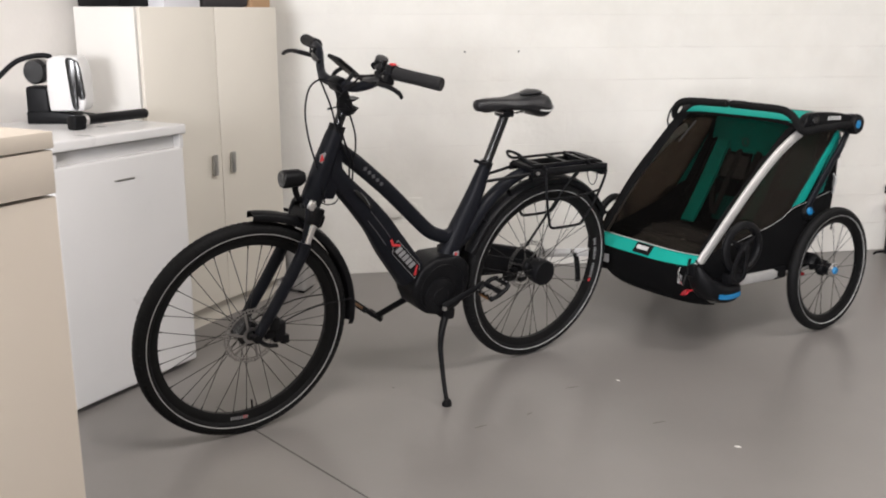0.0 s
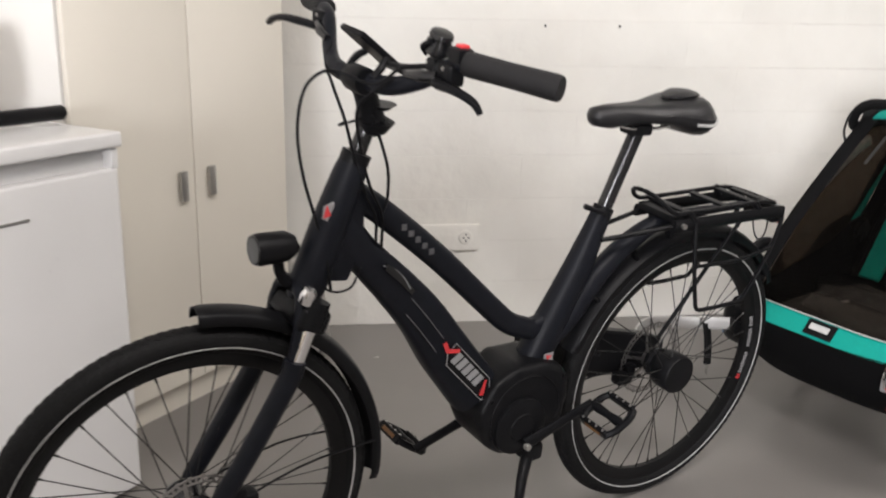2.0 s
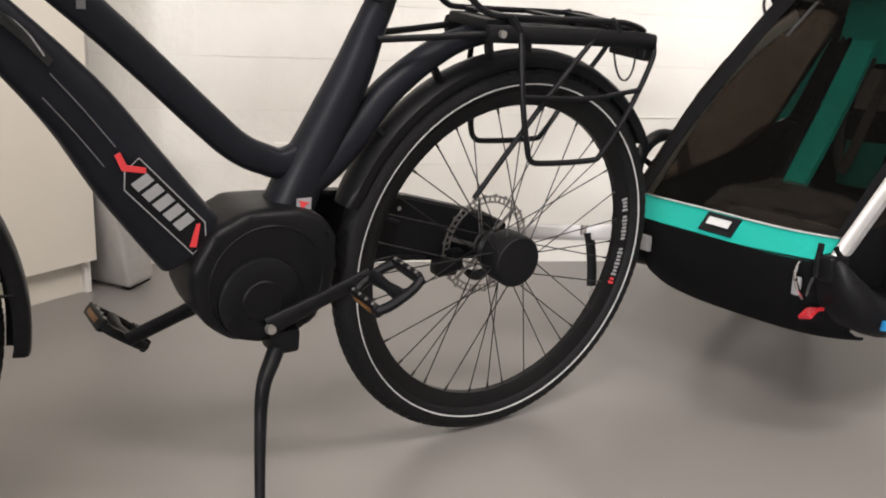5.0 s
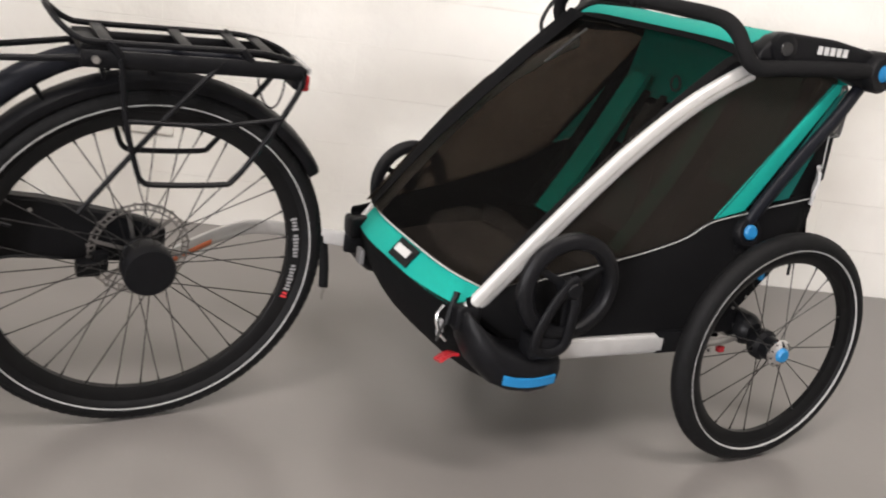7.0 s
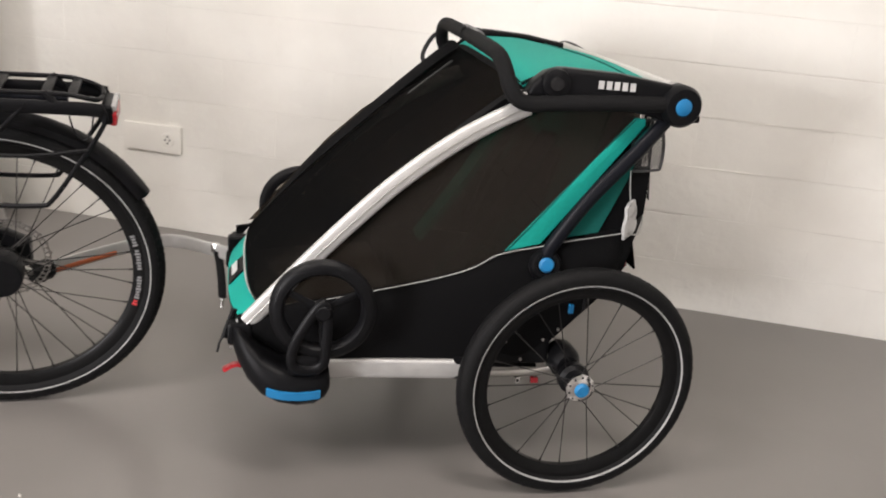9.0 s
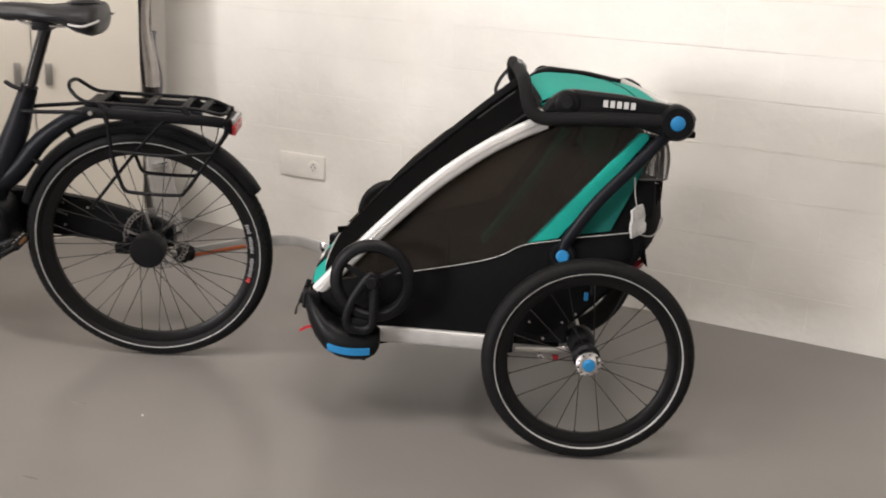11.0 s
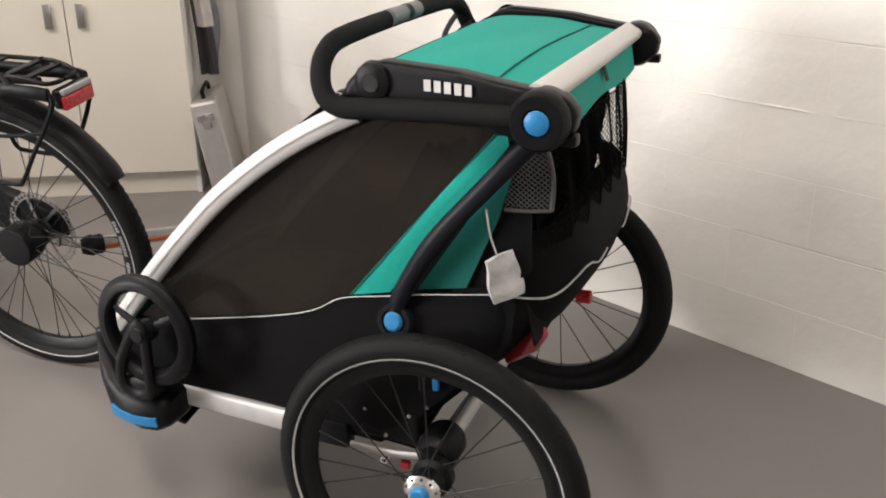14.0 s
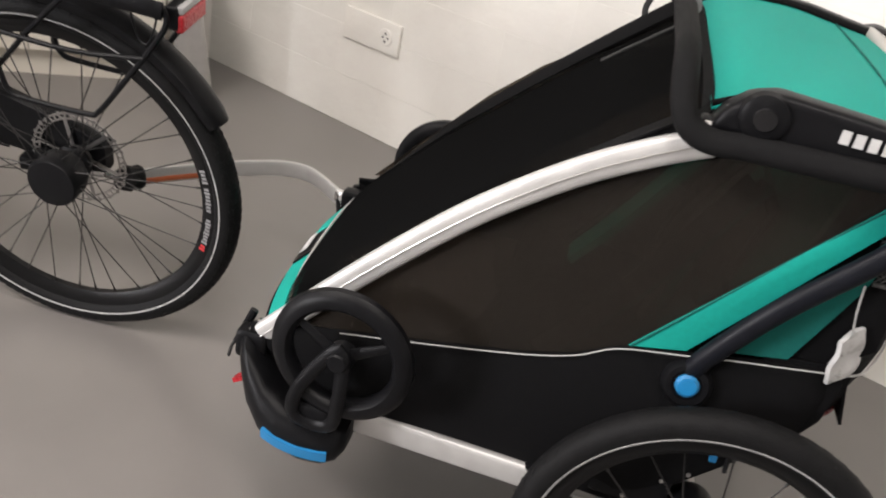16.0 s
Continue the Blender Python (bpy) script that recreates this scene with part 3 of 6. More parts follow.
def bike_wheel(xf, rear):
    rim = part("rim", lathe(rim_profile(0.312, 0.279, 0.0145), 72, True), RIM, bike, "black deep-section rim", xf=xf)
    part("tyre", lathe(tyre_profile(RAD, 0.0250), 96, True), RUBBER, rim, xf=xf)
    for s in (1, -1):
        part("reflective_stripe", lathe(stripe_profile(RAD, 0.0250, 0.3180, 0.3204, s), 96, True), REFLEX, rim, xf=xf)
    tread(RAD, 0.0250, 110, RUBBER, rim, xf, [(0.0, 0.5), (0.33, -0.5), (-0.33, 0.5), (0.68, 0.3), (-0.68, -0.3), (0.98, 0.0), (-0.98, 0.0)], (0.011, 0.0055, 0.0014))
    spokes(rim, xf, 36, 0.030 if rear else 0.026, 0.030, 0.281, SPOKE)
    # print on the rim and the tyre wall
    for a, n, mat in ((-0.25 if rear else -1.75, 22 if rear else 9, PRINT_GREY), (-0.31 if rear else -1.6, 2, PRINT_RED)):
        for k in range(n):
            if k in (8, 9, 17):
                continue
            q = (a + 0.026 * k)
            m = Matrix.Rotation(q, 4, "Y") @ Matrix.Translation((-0.294, 0.0128, 0)) @ Matrix.Rotation(radians(-7), 4, "Z")
            part("rim_print", box((0, 0, 0), (0.009 if k % 3 else 0.012, 0.0016, 0.0046)), mat, rim, "pale printed mark", xf=xf @ m)
    part("valve", tube([(0.278, 0, 0), (0.248, 0, 0)], 0.0032, 8, 1), PLASTIC, rim, xf=xf @ Matrix.Rotation(radians(-20 if rear else 95), 4, "Y"))
    return rim


XR = Matrix.Translation(HUB_R)
rear_rim = bike_wheel(XR, True)
part("hub", lathe([(0, -0.06), (0.012, -0.06), (0.014, -0.045), (0.035, -0.040), (0.037, -0.03), (0.030, -0.024), (0.034, -0.01), (0.047, -0.004), (0.049, 0.004), (0.049, 0.044), (0.046, 0.048), (0.020, 0.050), (0, 0.050)], 36), PLASTIC, rear_rim, "smooth black hub shell", xf=XR)
rotor(rear_rim, XR, 0.096, -0.056)
XF = Matrix.Translation(HUB_F)
front_rim = bike_wheel(XF, False)
part("hub", lathe([(0, -0.055), (0.009, -0.055), (0.011, -0.04), (0.036, -0.036), (0.040, -0.028), (0.036, -0.02), (0.036, 0.02), (0.040, 0.028), (0.036, 0.035), (0.011, 0.04), (0.009, 0.055), (0, 0.055)], 30), GLOSS, front_rim, xf=XF)
rotor(front_rim, XF, 0.088, 0.040)

# frame
part("down_tube", tube([(0.945, 0, 0.865), (0.890, 0, 0.793), (0.805, 0, 0.704), (0.745, 0, 0.635), (0.685, 0, 0.550), (0.600, 0, 0.440)], [0.032, 0.033, 0.041, 0.0465, 0.053, 0.056], 20, 6, squash=0.72, power=3.2), FRAME, bike)
part("top_tube", tube([(0.935, 0, 0.915), (0.875, 0, 0.880), (0.797, 0, 0.820), (0.713, 0, 0.749), (0.644, 0, 0.685), (0.573, 0, 0.618), (0.530, 0, 0.581), (0.490, 0, 0.561), (0.450, 0, 0.553), (0.385, 0, 0.585)], [0.027, 0.0250, 0.0250, 0.0245, 0.0240, 0.0240, 0.0238, 0.0235, 0.0235, 0.022], 16, 6, squash=0.8, power=2.6), FRAME, bike)
part("seat_tube", tube([(0.486, 0, 0.380), (0.428, 0, 0.520), (0.391, 0, 0.596), (0.347, 0, 0.687), (0.320, 0, 0.758), (0.303, 0, 0.798)], [0.044, 0.040, 0.036, 0.032, 0.0255, 0.023], 16, 5, squash=0.92), FRAME, bike)
part("head_tube", tube([(1.002, 0, 0.712), (0.988, 0, 0.750), (0.950, 0, 0.855), (0.918, 0, 0.940), (0.908, 0, 0.968)], [0.027, 0.034, 0.033, 0.029, 0.023], 18, 5), FRAME, bike)
part("gusset", plate([(0.985, 0.755), (0.905, 0.965), (0.893, 0.885), (0.892, 0.815), (0.92, 0.745)], -0.021, 0.021, 0.009), FRAME, bike)
part("motor", plate([(0.618, 0.415), (0.614, 0.370), (0.592, 0.325), (0.555, 0.297), (0.505, 0.284), (0.455, 0.286), (0.416, 0.308), (0.388, 0.350), (0.380, 0.40), (0.384, 0.450), (0.410, 0.482), (0.45, 0.496), (0.53, 0.498), (0.588, 0.470)], -0.062, 0.062, 0.022, seg=4), PLASTIC, bike, "black motor housing")
part("motor_cover", lathe([(0, 0.0745), (0.030, 0.0745), (0.032, 0.0725), (0.060, 0.0720), (0.066, 0.068), (0.068, 0.058), (0, 0.058)], 40, m=Matrix.Translation((0.512, 0, 0.362))), PLASTIC, bike)
part("motor_seam", lathe([(0.0895, 0.0618), (0.0910, 0.0632), (0.0925, 0.0618)], 48, True, m=Matrix.Translation((0.500, 0, 0.384))), PLASTIC, bike)
for x, z in ((0.592, 0.435), (0.405, 0.455), (0.435, 0.312), (0.585, 0.345)):
    part("bolt", lathe([(0, 0.0650), (0.003, 0.0650), (0.0035, 0.061), (0, 0.061)], 10, m=Matrix.Translation((x, 0, z))), PLASTIC, bike)

# the badge on the battery: an outline with two red chevrons and grey bars
DT = Vector((0.711 - 0.584, 0, 0.594 - 0.458)).normalized()
M_LOGO = Matrix.Translation((0.648, 0.0405, 0.512)) @ Matrix.Rotation(-math.atan2(DT.z, DT.x), 4, "Y")
badge = part("badge", plate([(-0.082, -0.022), (0.058, -0.022), (0.076, -0.004), (0.076, 0.022), (-0.060, 0.022), (-0.082, 0.004)], -0.001, 0.0008, 0.0), PLASTIC, bike, "long dark badge with a silver outline", xf=M_LOGO)
outline = [(-0.082, -0.022), (0.058, -0.022), (0.076, -0.004), (0.076, 0.022), (-0.060, 0.022), (-0.082, 0.004)]
part("outline", tube([(x, 0.0012, z) for x, z in outline], 0.0011, 6, 1, closed=True), PRINT_GREY, badge, "thin silver outline", xf=M_LOGO)
part("tick", plate([(0.100, 0.010), (0.102, 0.002), (0.080, -0.006), (0.054, 0.014), (0.060, 0.019), (0.081, 0.004)], 0.0012, 0.0028), PRINT_RED, badge, "thin red tick", xf=M_LOGO)
part("slash", plate([(-0.078, -0.012), (-0.070, -0.018), (-0.052, 0.012), (-0.056, 0.016)], 0.0012, 0.0024), PRINT_RED, badge, "thin red slash", xf=M_LOGO)
for x in (0.048, 0.027, 0.006, -0.015, -0.036):
    part("badge_bar", plate([(x - 0.0075 + 0.002, -0.011), (x + 0.0075 + 0.002, -0.011), (x + 0.0075 - 0.002, 0.015), (x - 0.0075 - 0.002, 0.015)], 0.0010, 0.0024), PRINT_GREY, badge, "plain grey bar", xf=M_LOGO)
for a, b in (((0.790, 0.694), (0.713, 0.598)), ((0.800, 0.664), (0.728, 0.572))):
    part("battery_line", tube([(a[0], 0.0322, a[1]), ((a[0] + b[0]) / 2, 0.0342, (a[1] + b[1]) / 2 + 0.002), (b[0], 0.0368, b[1])], 0.0011, 6, 4), PRINT_DIM, bike, "thin grey line")
part("grip_outline", tube([(0.856, 0.0308, 0.770), (0.838, 0.0318, 0.764), (0.815, 0.0326, 0.745), (0.796, 0.0330, 0.716)], 0.0013, 6, 4), PRINT_GREY, bike, "thin silver outline")
part("battery_grip", plate([(0.850, 0.775), (0.815, 0.748), (0.785, 0.710), (0.792, 0.702), (0.823, 0.735), (0.853, 0.762)], 0.0300, 0.0335, 0.001), GLOSS, bike)
for k in range(5):
    part("tube_print", box((0.812 - 0.016 * k, 0.0212, 0.834 - 0.0140 * k), (0.011, 0.0014, 0.011), 0.0), PRINT_DIM, bike, "dim printed mark")
head_badge = part("head_badge", plate([(0.958, 0.900), (0.976, 0.894), (0.978, 0.872), (0.966, 0.866), (0.955, 0.884)], 0.0215, 0.0245), PRINT_GREY, bike, "small silver and red badge")
part("head_badge_mark", plate([(0.971, 0.897), (0.977, 0.873), (0.963, 0.877)], 0.0245, 0.0255), PRINT_RED, head_badge)
part("motor_badge", box((0.436, 0.0400, 0.497), (0.024, 0.002, 0.018), 0.0), PRINT_GREY, bike, "small silver badge")
part("motor_badge_mark", plate([(0.444, 0.503), (0.440, 0.490), (0.428, 0.499)], 0.0410, 0.0421), PRINT_RED, bike)

# seat post and saddle
part("seat_post", tube([(0.308, 0, 0.785), (0.240, 0, 0.966)], 0.0165, 14, 1), GLOSS, bike)
part("seat_clamp", tube([(0.3095, 0, 0.782), (0.3005, 0, 0.806)], 0.0225, 14, 1), PLASTIC, bike)
part("clamp_lever", tube([(0.316, 0.018, 0.800), (0.338, 0.016, 0.807), (0.362, 0.004, 0.815)], 0.006, 8, 3), PLASTIC, bike)
for s in (1, -1):
    part("saddle_rail", tube([(0.337, s * 0.012, 1.000), (0.282, s * 0.020, 0.978), (0.182, s * 0.022, 0.976), (0.107, s * 0.034, 0.996)], 0.0035, 8, 5), CHROME, bike)
part("post_head", box((0.244, 0, 0.972), (0.05, 0.05, 0.024), 0.006), PLASTIC, bike)
sections = []
for u, half, top, low, dip in ((0.412, 0.010, 1.020, 0.999, 0), (0.402, 0.023, 1.029, 0.987, 0), (0.36, 0.028, 1.033, 0.980, 0.001), (0.30, 0.032, 1.034, 0.984, 0.004), (0.24, 0.046, 1.034, 0.984, 0.008), (0.19, 0.068, 1.040, 0.982, 0.008), (0.145, 0.086, 1.047, 0.964, 0.010), (0.108, 0.089, 1.051, 0.956, 0.012), (0.088, 0.078, 1.048, 0.962, 0.010), (0.081, 0.052, 1.036, 0.985, 0.0)):
    ring = []
    for k in range(20):
        a = 2 * math.pi * k / 20
        y, z = half * flat(math.cos(a), 2.4), flat(math.sin(a), 2.2)
        zz = (top + low) / 2 + (top - low) / 2 * z
        if z > 0:
            zz -= dip * (1 - min(1, abs(y) / (0.5 * half))) * z
            zz -= 0.010 * (abs(y) / 0.08) ** 2
        else:
            zz += 0.004
        ring.append((0.068 + (u - 0.062) * 0.88, y, zz - 0.006))
    sections.append(ring)
part("saddle", sweep(sections), LEATHER, bike, "padded black saddle", sharp=60)
part("saddle_pad", sweep([[(0.068 + (u - 0.062) * 0.88, 0.030 * w * math.cos(a), z - 0.006 + 0.006 * w * math.sin(a)) for a in (2 * math.pi * k / 14 for k in range(14))] for u, w, z in ((0.185, 0.3, 1.040), (0.165, 0.9, 1.043), (0.13, 1.2, 1.047), (0.10, 1.0, 1.047), (0.088, 0.3, 1.042))]), LEATHER, bike, sharp=60)

for s in (1, -1):
    part("saddle_trim", tube([(0.150, s * 0.0800, 0.992), (0.115, s * 0.0885, 0.990), (0.092, s * 0.0800, 0.996), (0.078, s * 0.060, 1.002)], 0.0034, 6, 4), PIPING, bike, "silver saddle trim")

# cranks and pedals
for s, end in ((1, (0.345, 0.392)), (-1, (0.663, 0.250))):
    y0, y1 = s * 0.078, s * 0.098
    part("crank", tube([(0.504, y0, 0.321), ((0.504 + end[0]) / 2, (y0 + y1) / 2, (0.321 + end[1]) / 2), (end[0], y1, end[1])], [0.017, 0.0125, 0.0125], 12, 4, squash=0.6), PLASTIC, bike)
    part("crank_bolt", lathe([(0, s * 0.093), (0.007, s * 0.093), (0.0085, s * 0.084), (0, s * 0.084)], 14, m=Matrix.Translation((0.504, 0, 0.321))), STEEL, bike)
    m = Matrix.Translation((end[0], s * 0.150, end[1])) @ Matrix.Rotation(radians(30 if s > 0 else -35), 4, "Y")
    pedal = part("pedal", lathe([(0, -0.044), (0.009, -0.044), (0.011, -0.030), (0.008, 0.0), (0.011, 0.030), (0.009, 0.044), (0, 0.044)], 14), PLASTIC, bike, xf=m)
    for q in (1, -1):
        part("pedal_cage", box((q * 0.041, 0, 0), (0.011, 0.078, 0.022), 0.004, seg=3), PLASTIC, pedal, xf=m)
        part("pedal_reflector", box((q * 0.0472, 0, 0), (0.003, 0.046, 0.009), 0.001), AMBER_DULL, pedal, "dull amber reflector", xf=m)
        for k in range(4):
            part("pedal_stud", box((q * 0.041, -0.030 + 0.02 * k, 0), (0.005, 0.004, 0.027), 0.001), STEEL, pedal, xf=m)
        part("pedal_end", tube([(-0.041, q * 0.036, 0), (-0.02, q * 0.045, 0), (0.02, q * 0.045, 0), (0.041, q * 0.036, 0)], 0.008, 8, 4), PLASTIC, pedal, xf=m)

# chain case and stay on the far side
part("chain_case", sweep([[(u, y, z) for y, z in ((-0.062, zc - h), (-0.062, zc + h * 0.9), (-0.068, zc + h), (-0.088, zc + h), (-0.094, zc + h * 0.9), (-0.094, zc - h * 0.9), (-0.088, zc - h), (-0.068, zc - h))] for u, zc, h in ((0.42, 0.420, 0.068), (0.30, 0.412, 0.064), (0.18, 0.398, 0.060), (0.08, 0.380, 0.052), (0.0, 0.366, 0.044), (-0.045, 0.358, 0.030))]), PLASTIC, bike, "black chain guard and stay", sharp=30)
for u, z in ((0.27, 0.450), (0.20, 0.438), (0.27, 0.380)):
    part("guard_screw", lathe([(0, -0.060), (0.004, -0.060), (0.004, -0.064), (0, -0.064)], 10, m=Matrix.Translation((u, 0, z))), STEEL, bike)
part("rear_caliper", box((0.100, -0.048, 0.322), (0.045, 0.032, 0.030), 0.007, bm=box((0.078, -0.050, 0.333), (0.030, 0.022, 0.040), 0.006)), PLASTIC, bike)
part("brake_hose", tube([(0.145, -0.045, 0.345), (0.22, -0.03, 0.362), (0.30, -0.03, 0.355), (0.40, -0.04, 0.36)], 0.0025, 8, 6), PLASTIC, bike)

# kick stand
part("stand_bracket", box((0.472, 0.055, 0.290), (0.045, 0.05, 0.04), 0.008), PLASTIC, bike)
part("kick_stand", tube([(0.475, 0.062, 0.290), (0.496, 0.078, 0.262), (0.517, 0.098, 0.235), (0.526, 0.112, 0.180), (0.550, 0.172, 0.098), (0.565, 0.216, 0.046)], [0.014, 0.013, 0.0115, 0.0095, 0.008, 0.0075], 12, 5), PLASTIC, bike, "black kick stand")
part("stand_foot", lathe([(0, 0), (0.017, 0), (0.017, 0.006), (0.010, 0.022), (0, 0.022)], 14, m=Matrix.Translation((0.567, 0.223, 0.0285)) @ Matrix.Rotation(radians(84), 4, "X")), RUBBER, bike, "rubber foot")


# mudguards: a shallow channel round the wheel
def guard(centre, r, width, a0, a1, skirt, xf, name, taper=1.0):
    def ring(a, k):
        w = width * k
        c, s = math.cos(a), math.sin(a)
        pts = []
        for y, d in ((-w, skirt), (-w, 0.30 * skirt), (-w * 0.75, 0.0), (0, -0.006), (w * 0.75, 0.0), (w, 0.30 * skirt), (w, skirt)):
            pts.append((y, r - d))
        inner = [(y * 0.93, q - 0.0025) for y, q in reversed(pts)]
        return [centre + Vector((q * c, y, q * s)) for y, q in pts + inner]
    n = 40
    return part(name, sweep([ring(radians(a0 + (a1 - a0) * i / n), 1.0 if 0 < i < n else 0.8) for i in range(n + 1)]), PLASTIC, bike, xf=xf, sharp=50)


guard(HUB_F, 0.381, 0.027, 92, 187, 0.020, None, "front_mudguard")
guard(HUB_R, 0.371, 0.029, 20, 149, 0.020, None, "rear_mudguard")
# the frame's arch over the wheel, with clips to the mudguard
part("rear_arch", tube([(0.430, 0, 0.520), (0.388, 0, 0.543), (0.348, 0, 0.580), (0.285, 0, 0.655), (0.202, 0, 0.717), (0.123, 0, 0.748), (0.02, 0, 0.757), (-0.16, 0, 0.756)], [0.034, 0.030, 0.0275, 0.0245, 0.0220, 0.0190, 0.013, 0.009], 16, 5, squash=1.05), FRAME, bike)
for a in (60, 92, 104, 120, 140):
    c, s = math.cos(radians(a if a < 100 else a)), math.sin(radians(a))
    part("mudguard_clip", box((0, 0, 0), (0.008, 0.018, 0.034), 0.002, m=Matrix.Translation(HUB_R + Vector((-0.382 * c if a >= 92 else 0.382 * c, 0.012, 0.382 * s)) ) @ Matrix.Rotation(radians((a - 90) if a >= 92 else 90 - a), 4, "Y")), PLASTIC, bike)
for s in (1, -1):
    part("mudguard_stay", tube([HUB_F + Vector((0.0, s * 0.05, -0.01)), HUB_F + Vector((-0.19, s * 0.044, 0.05)), HUB_F + Vector((-0.362, s * 0.027, 0.05))], 0.0022, 6, 4), PLASTIC, bike)

# luggage rack
for s in (1, -1):
    part("rack_beam", tube([(0.140, s * 0.058, 0.759), (0.0, s * 0.062, 0.758), (-0.18, s * 0.064, 0.755), (-0.232, s * 0.060, 0.750)], 0.0150, 10, 4, squash=0.5), PLASTIC, bike)
    part("rack_stay", tube([(0.321, s * 0.026, 0.742), (0.22, s * 0.042, 0.750), (0.125, s * 0.056, 0.759)], 0.0055, 8, 4), PLASTIC, bike)
    if s > 0:
        part("rack_leg", tube([(-0.090, s * 0.066, 0.765), (0.007, s * 0.070, 0.658), (0.139, s * 0.070, 0.490)], 0.0048, 8, 2), PLASTIC, bike)
    part("pannier_rail", tube([(0.078, s * 0.066, 0.762), (0.068, s * 0.078, 0.657), (0.050, s * 0.082, 0.580), (0.038, s * 0.082, 0.553), (0.010, s * 0.082, 0.546), (-0.098, s * 0.082, 0.545), (-0.124, s * 0.082, 0.556), (-0.170, s * 0.080, 0.620), (-0.212, s * 0.070, 0.682), (-0.238, s * 0.060, 0.732), (-0.226, s * 0.056, 0.762)], 0.0052, 8, 4), PLASTIC, bike)
part("rack_cross_bar", tube([(0.068, 0.078, 0.660), (-0.08, 0.08, 0.656), (-0.204, 0.074, 0.668)], 0.0045, 8, 4), PLASTIC, bike)
part("rack_top", tube([(0.182, 0.030, 0.824), (0.172, 0.046, 0.812), (0.145, 0.056, 0.792), (0.10, 0.058, 0.786), (-0.12, 0.058, 0.784), (-0.175, 0.055, 0.780), (-0.220, 0.044, 0.768), (-0.230, 0.0, 0.765), (-0.220, -0.044, 0.768), (-0.175, -0.055, 0.780), (-0.12, -0.058, 0.784), (0.10, -0.058, 0.786), (0.145, -0.056, 0.792), (0.172, -0.046, 0.812), (0.182, -0.030, 0.824), (0.186, 0.0, 0.828)], 0.0052, 8, 4, closed=True), PLASTIC, bike, "black tubular rack hoop")
for u, z in ((0.100, 0.786), (-0.03, 0.784), (-0.125, 0.783), (-0.175, 0.779)):
    part("rack_slat", box((u, 0, z), (0.020, 0.110, 0.006), 0.002), PLASTIC, bike)
for u in (0.085, -0.135):
    for s in (1, -1):
        part("rack_rib", tube([(u + 0.012, s * 0.057, 0.786), (u, s * 0.060, 0.772), (u - 0.008, s * 0.061, 0.762)], 0.0085, 8, 2), PLASTIC, bike)
part("rack_plate", box((0.118, 0, 0.772), (0.044, 0.110, 0.018), 0.004), PLASTIC, bike)
part("rack_bolt", lathe([(0, 0.073), (0.006, 0.073), (0.006, 0.062), (0, 0.062)], 12, m=Matrix.Translation((0.118, 0, 0.760))), STEEL, bike)
lamp = part("rear_lamp", box((-0.240, 0, 0.735), (0.026, 0.096, 0.042), 0.008, seg=3), PLASTIC, bike)
part("lens", box((-0.252, 0, 0.727), (0.014, 0.092, 0.030), 0.005, seg=3), RED_LENS, lamp, "red rear lamp lens")
part("lens_strip", box((-0.253, 0, 0.750), (0.012, 0.090, 0.012), 0.003), CLEAR_LENS, lamp, "clear strip")
part("lamp_cable", tube([(-0.215, 0.035, 0.752), (-0.208, 0.045, 0.705), (-0.195, 0.045, 0.680), (-0.178, 0.04, 0.688), (-0.165, 0.035, 0.725), (-0.17, 0.03, 0.755)], 0.0018, 6, 5), PLASTIC, bike)

# fork, steered with the wheel
part("fork_crown", box((1.005, 0, 0.702), (0.060, 0.135, 0.045), 0.014, seg=3, m=Matrix.Translation((1.005, 0, 0.702)) @ Matrix.Rotation(radians(-20), 4, "Y") @ Matrix.Translation((-1.005, 0, -0.702))), PLASTIC, bike)
for s in (1, -1):
    part("fork_stanchion", tube([(1.004, s * 0.056, 0.712), (1.044, s * 0.056, 0.600)], 0.0140, 14, 1), CHROME, bike, "polished stanchion")
    part("fork_boot", tube([(0.995, s * 0.056, 0.738), (1.012, s * 0.056, 0.690)], 0.021, 14, 1), PLASTIC, bike)
    part("fork_lower", tube([(1.036, s * 0.056, 0.632), (1.049, s * 0.057, 0.595), (1.115, s * 0.058, 0.478), (1.172, s * 0.058, 0.385), (1.196, s * 0.056, 0.342)], [0.0200, 0.0195, 0.0185, 0.0170, 0.0150], 14, 4), FRAME, bike)
part("fork_arch", tube([(1.040, 0.056, 0.625), (1.022, 0.045, 0.732), (1.018, 0, 0.748), (1.022, -0.045, 0.732), (1.040, -0.056, 0.625)], 0.011, 10, 5), FRAME, bike)
part("front_caliper", box((1.120, 0.048, 0.354), (0.042, 0.034, 0.070), 0.010, seg=3, bm=box((1.140, 0.058, 0.388), (0.030, 0.028, 0.042), 0.008, bm=box((1.102, 0.054, 0.326), (0.028, 0.026, 0.030), 0.007, bm=box((1.150, 0.052, 0.350), (0.040, 0.022, 0.026), 0.006)))), PLASTIC, bike)
part("axle_lever", tube([(1.200, 0.066, 0.35), (1.168, 0.072, 0.325), (1.133, 0.070, 0.315)], 0.0065, 8, 3, bm=lathe([(0, 0.075), (0.013, 0.075), (0.013, 0.052), (0, 0.052)], 16, m=Matrix.Translation((1.200, 0, 0.35)))), PLASTIC, bike)

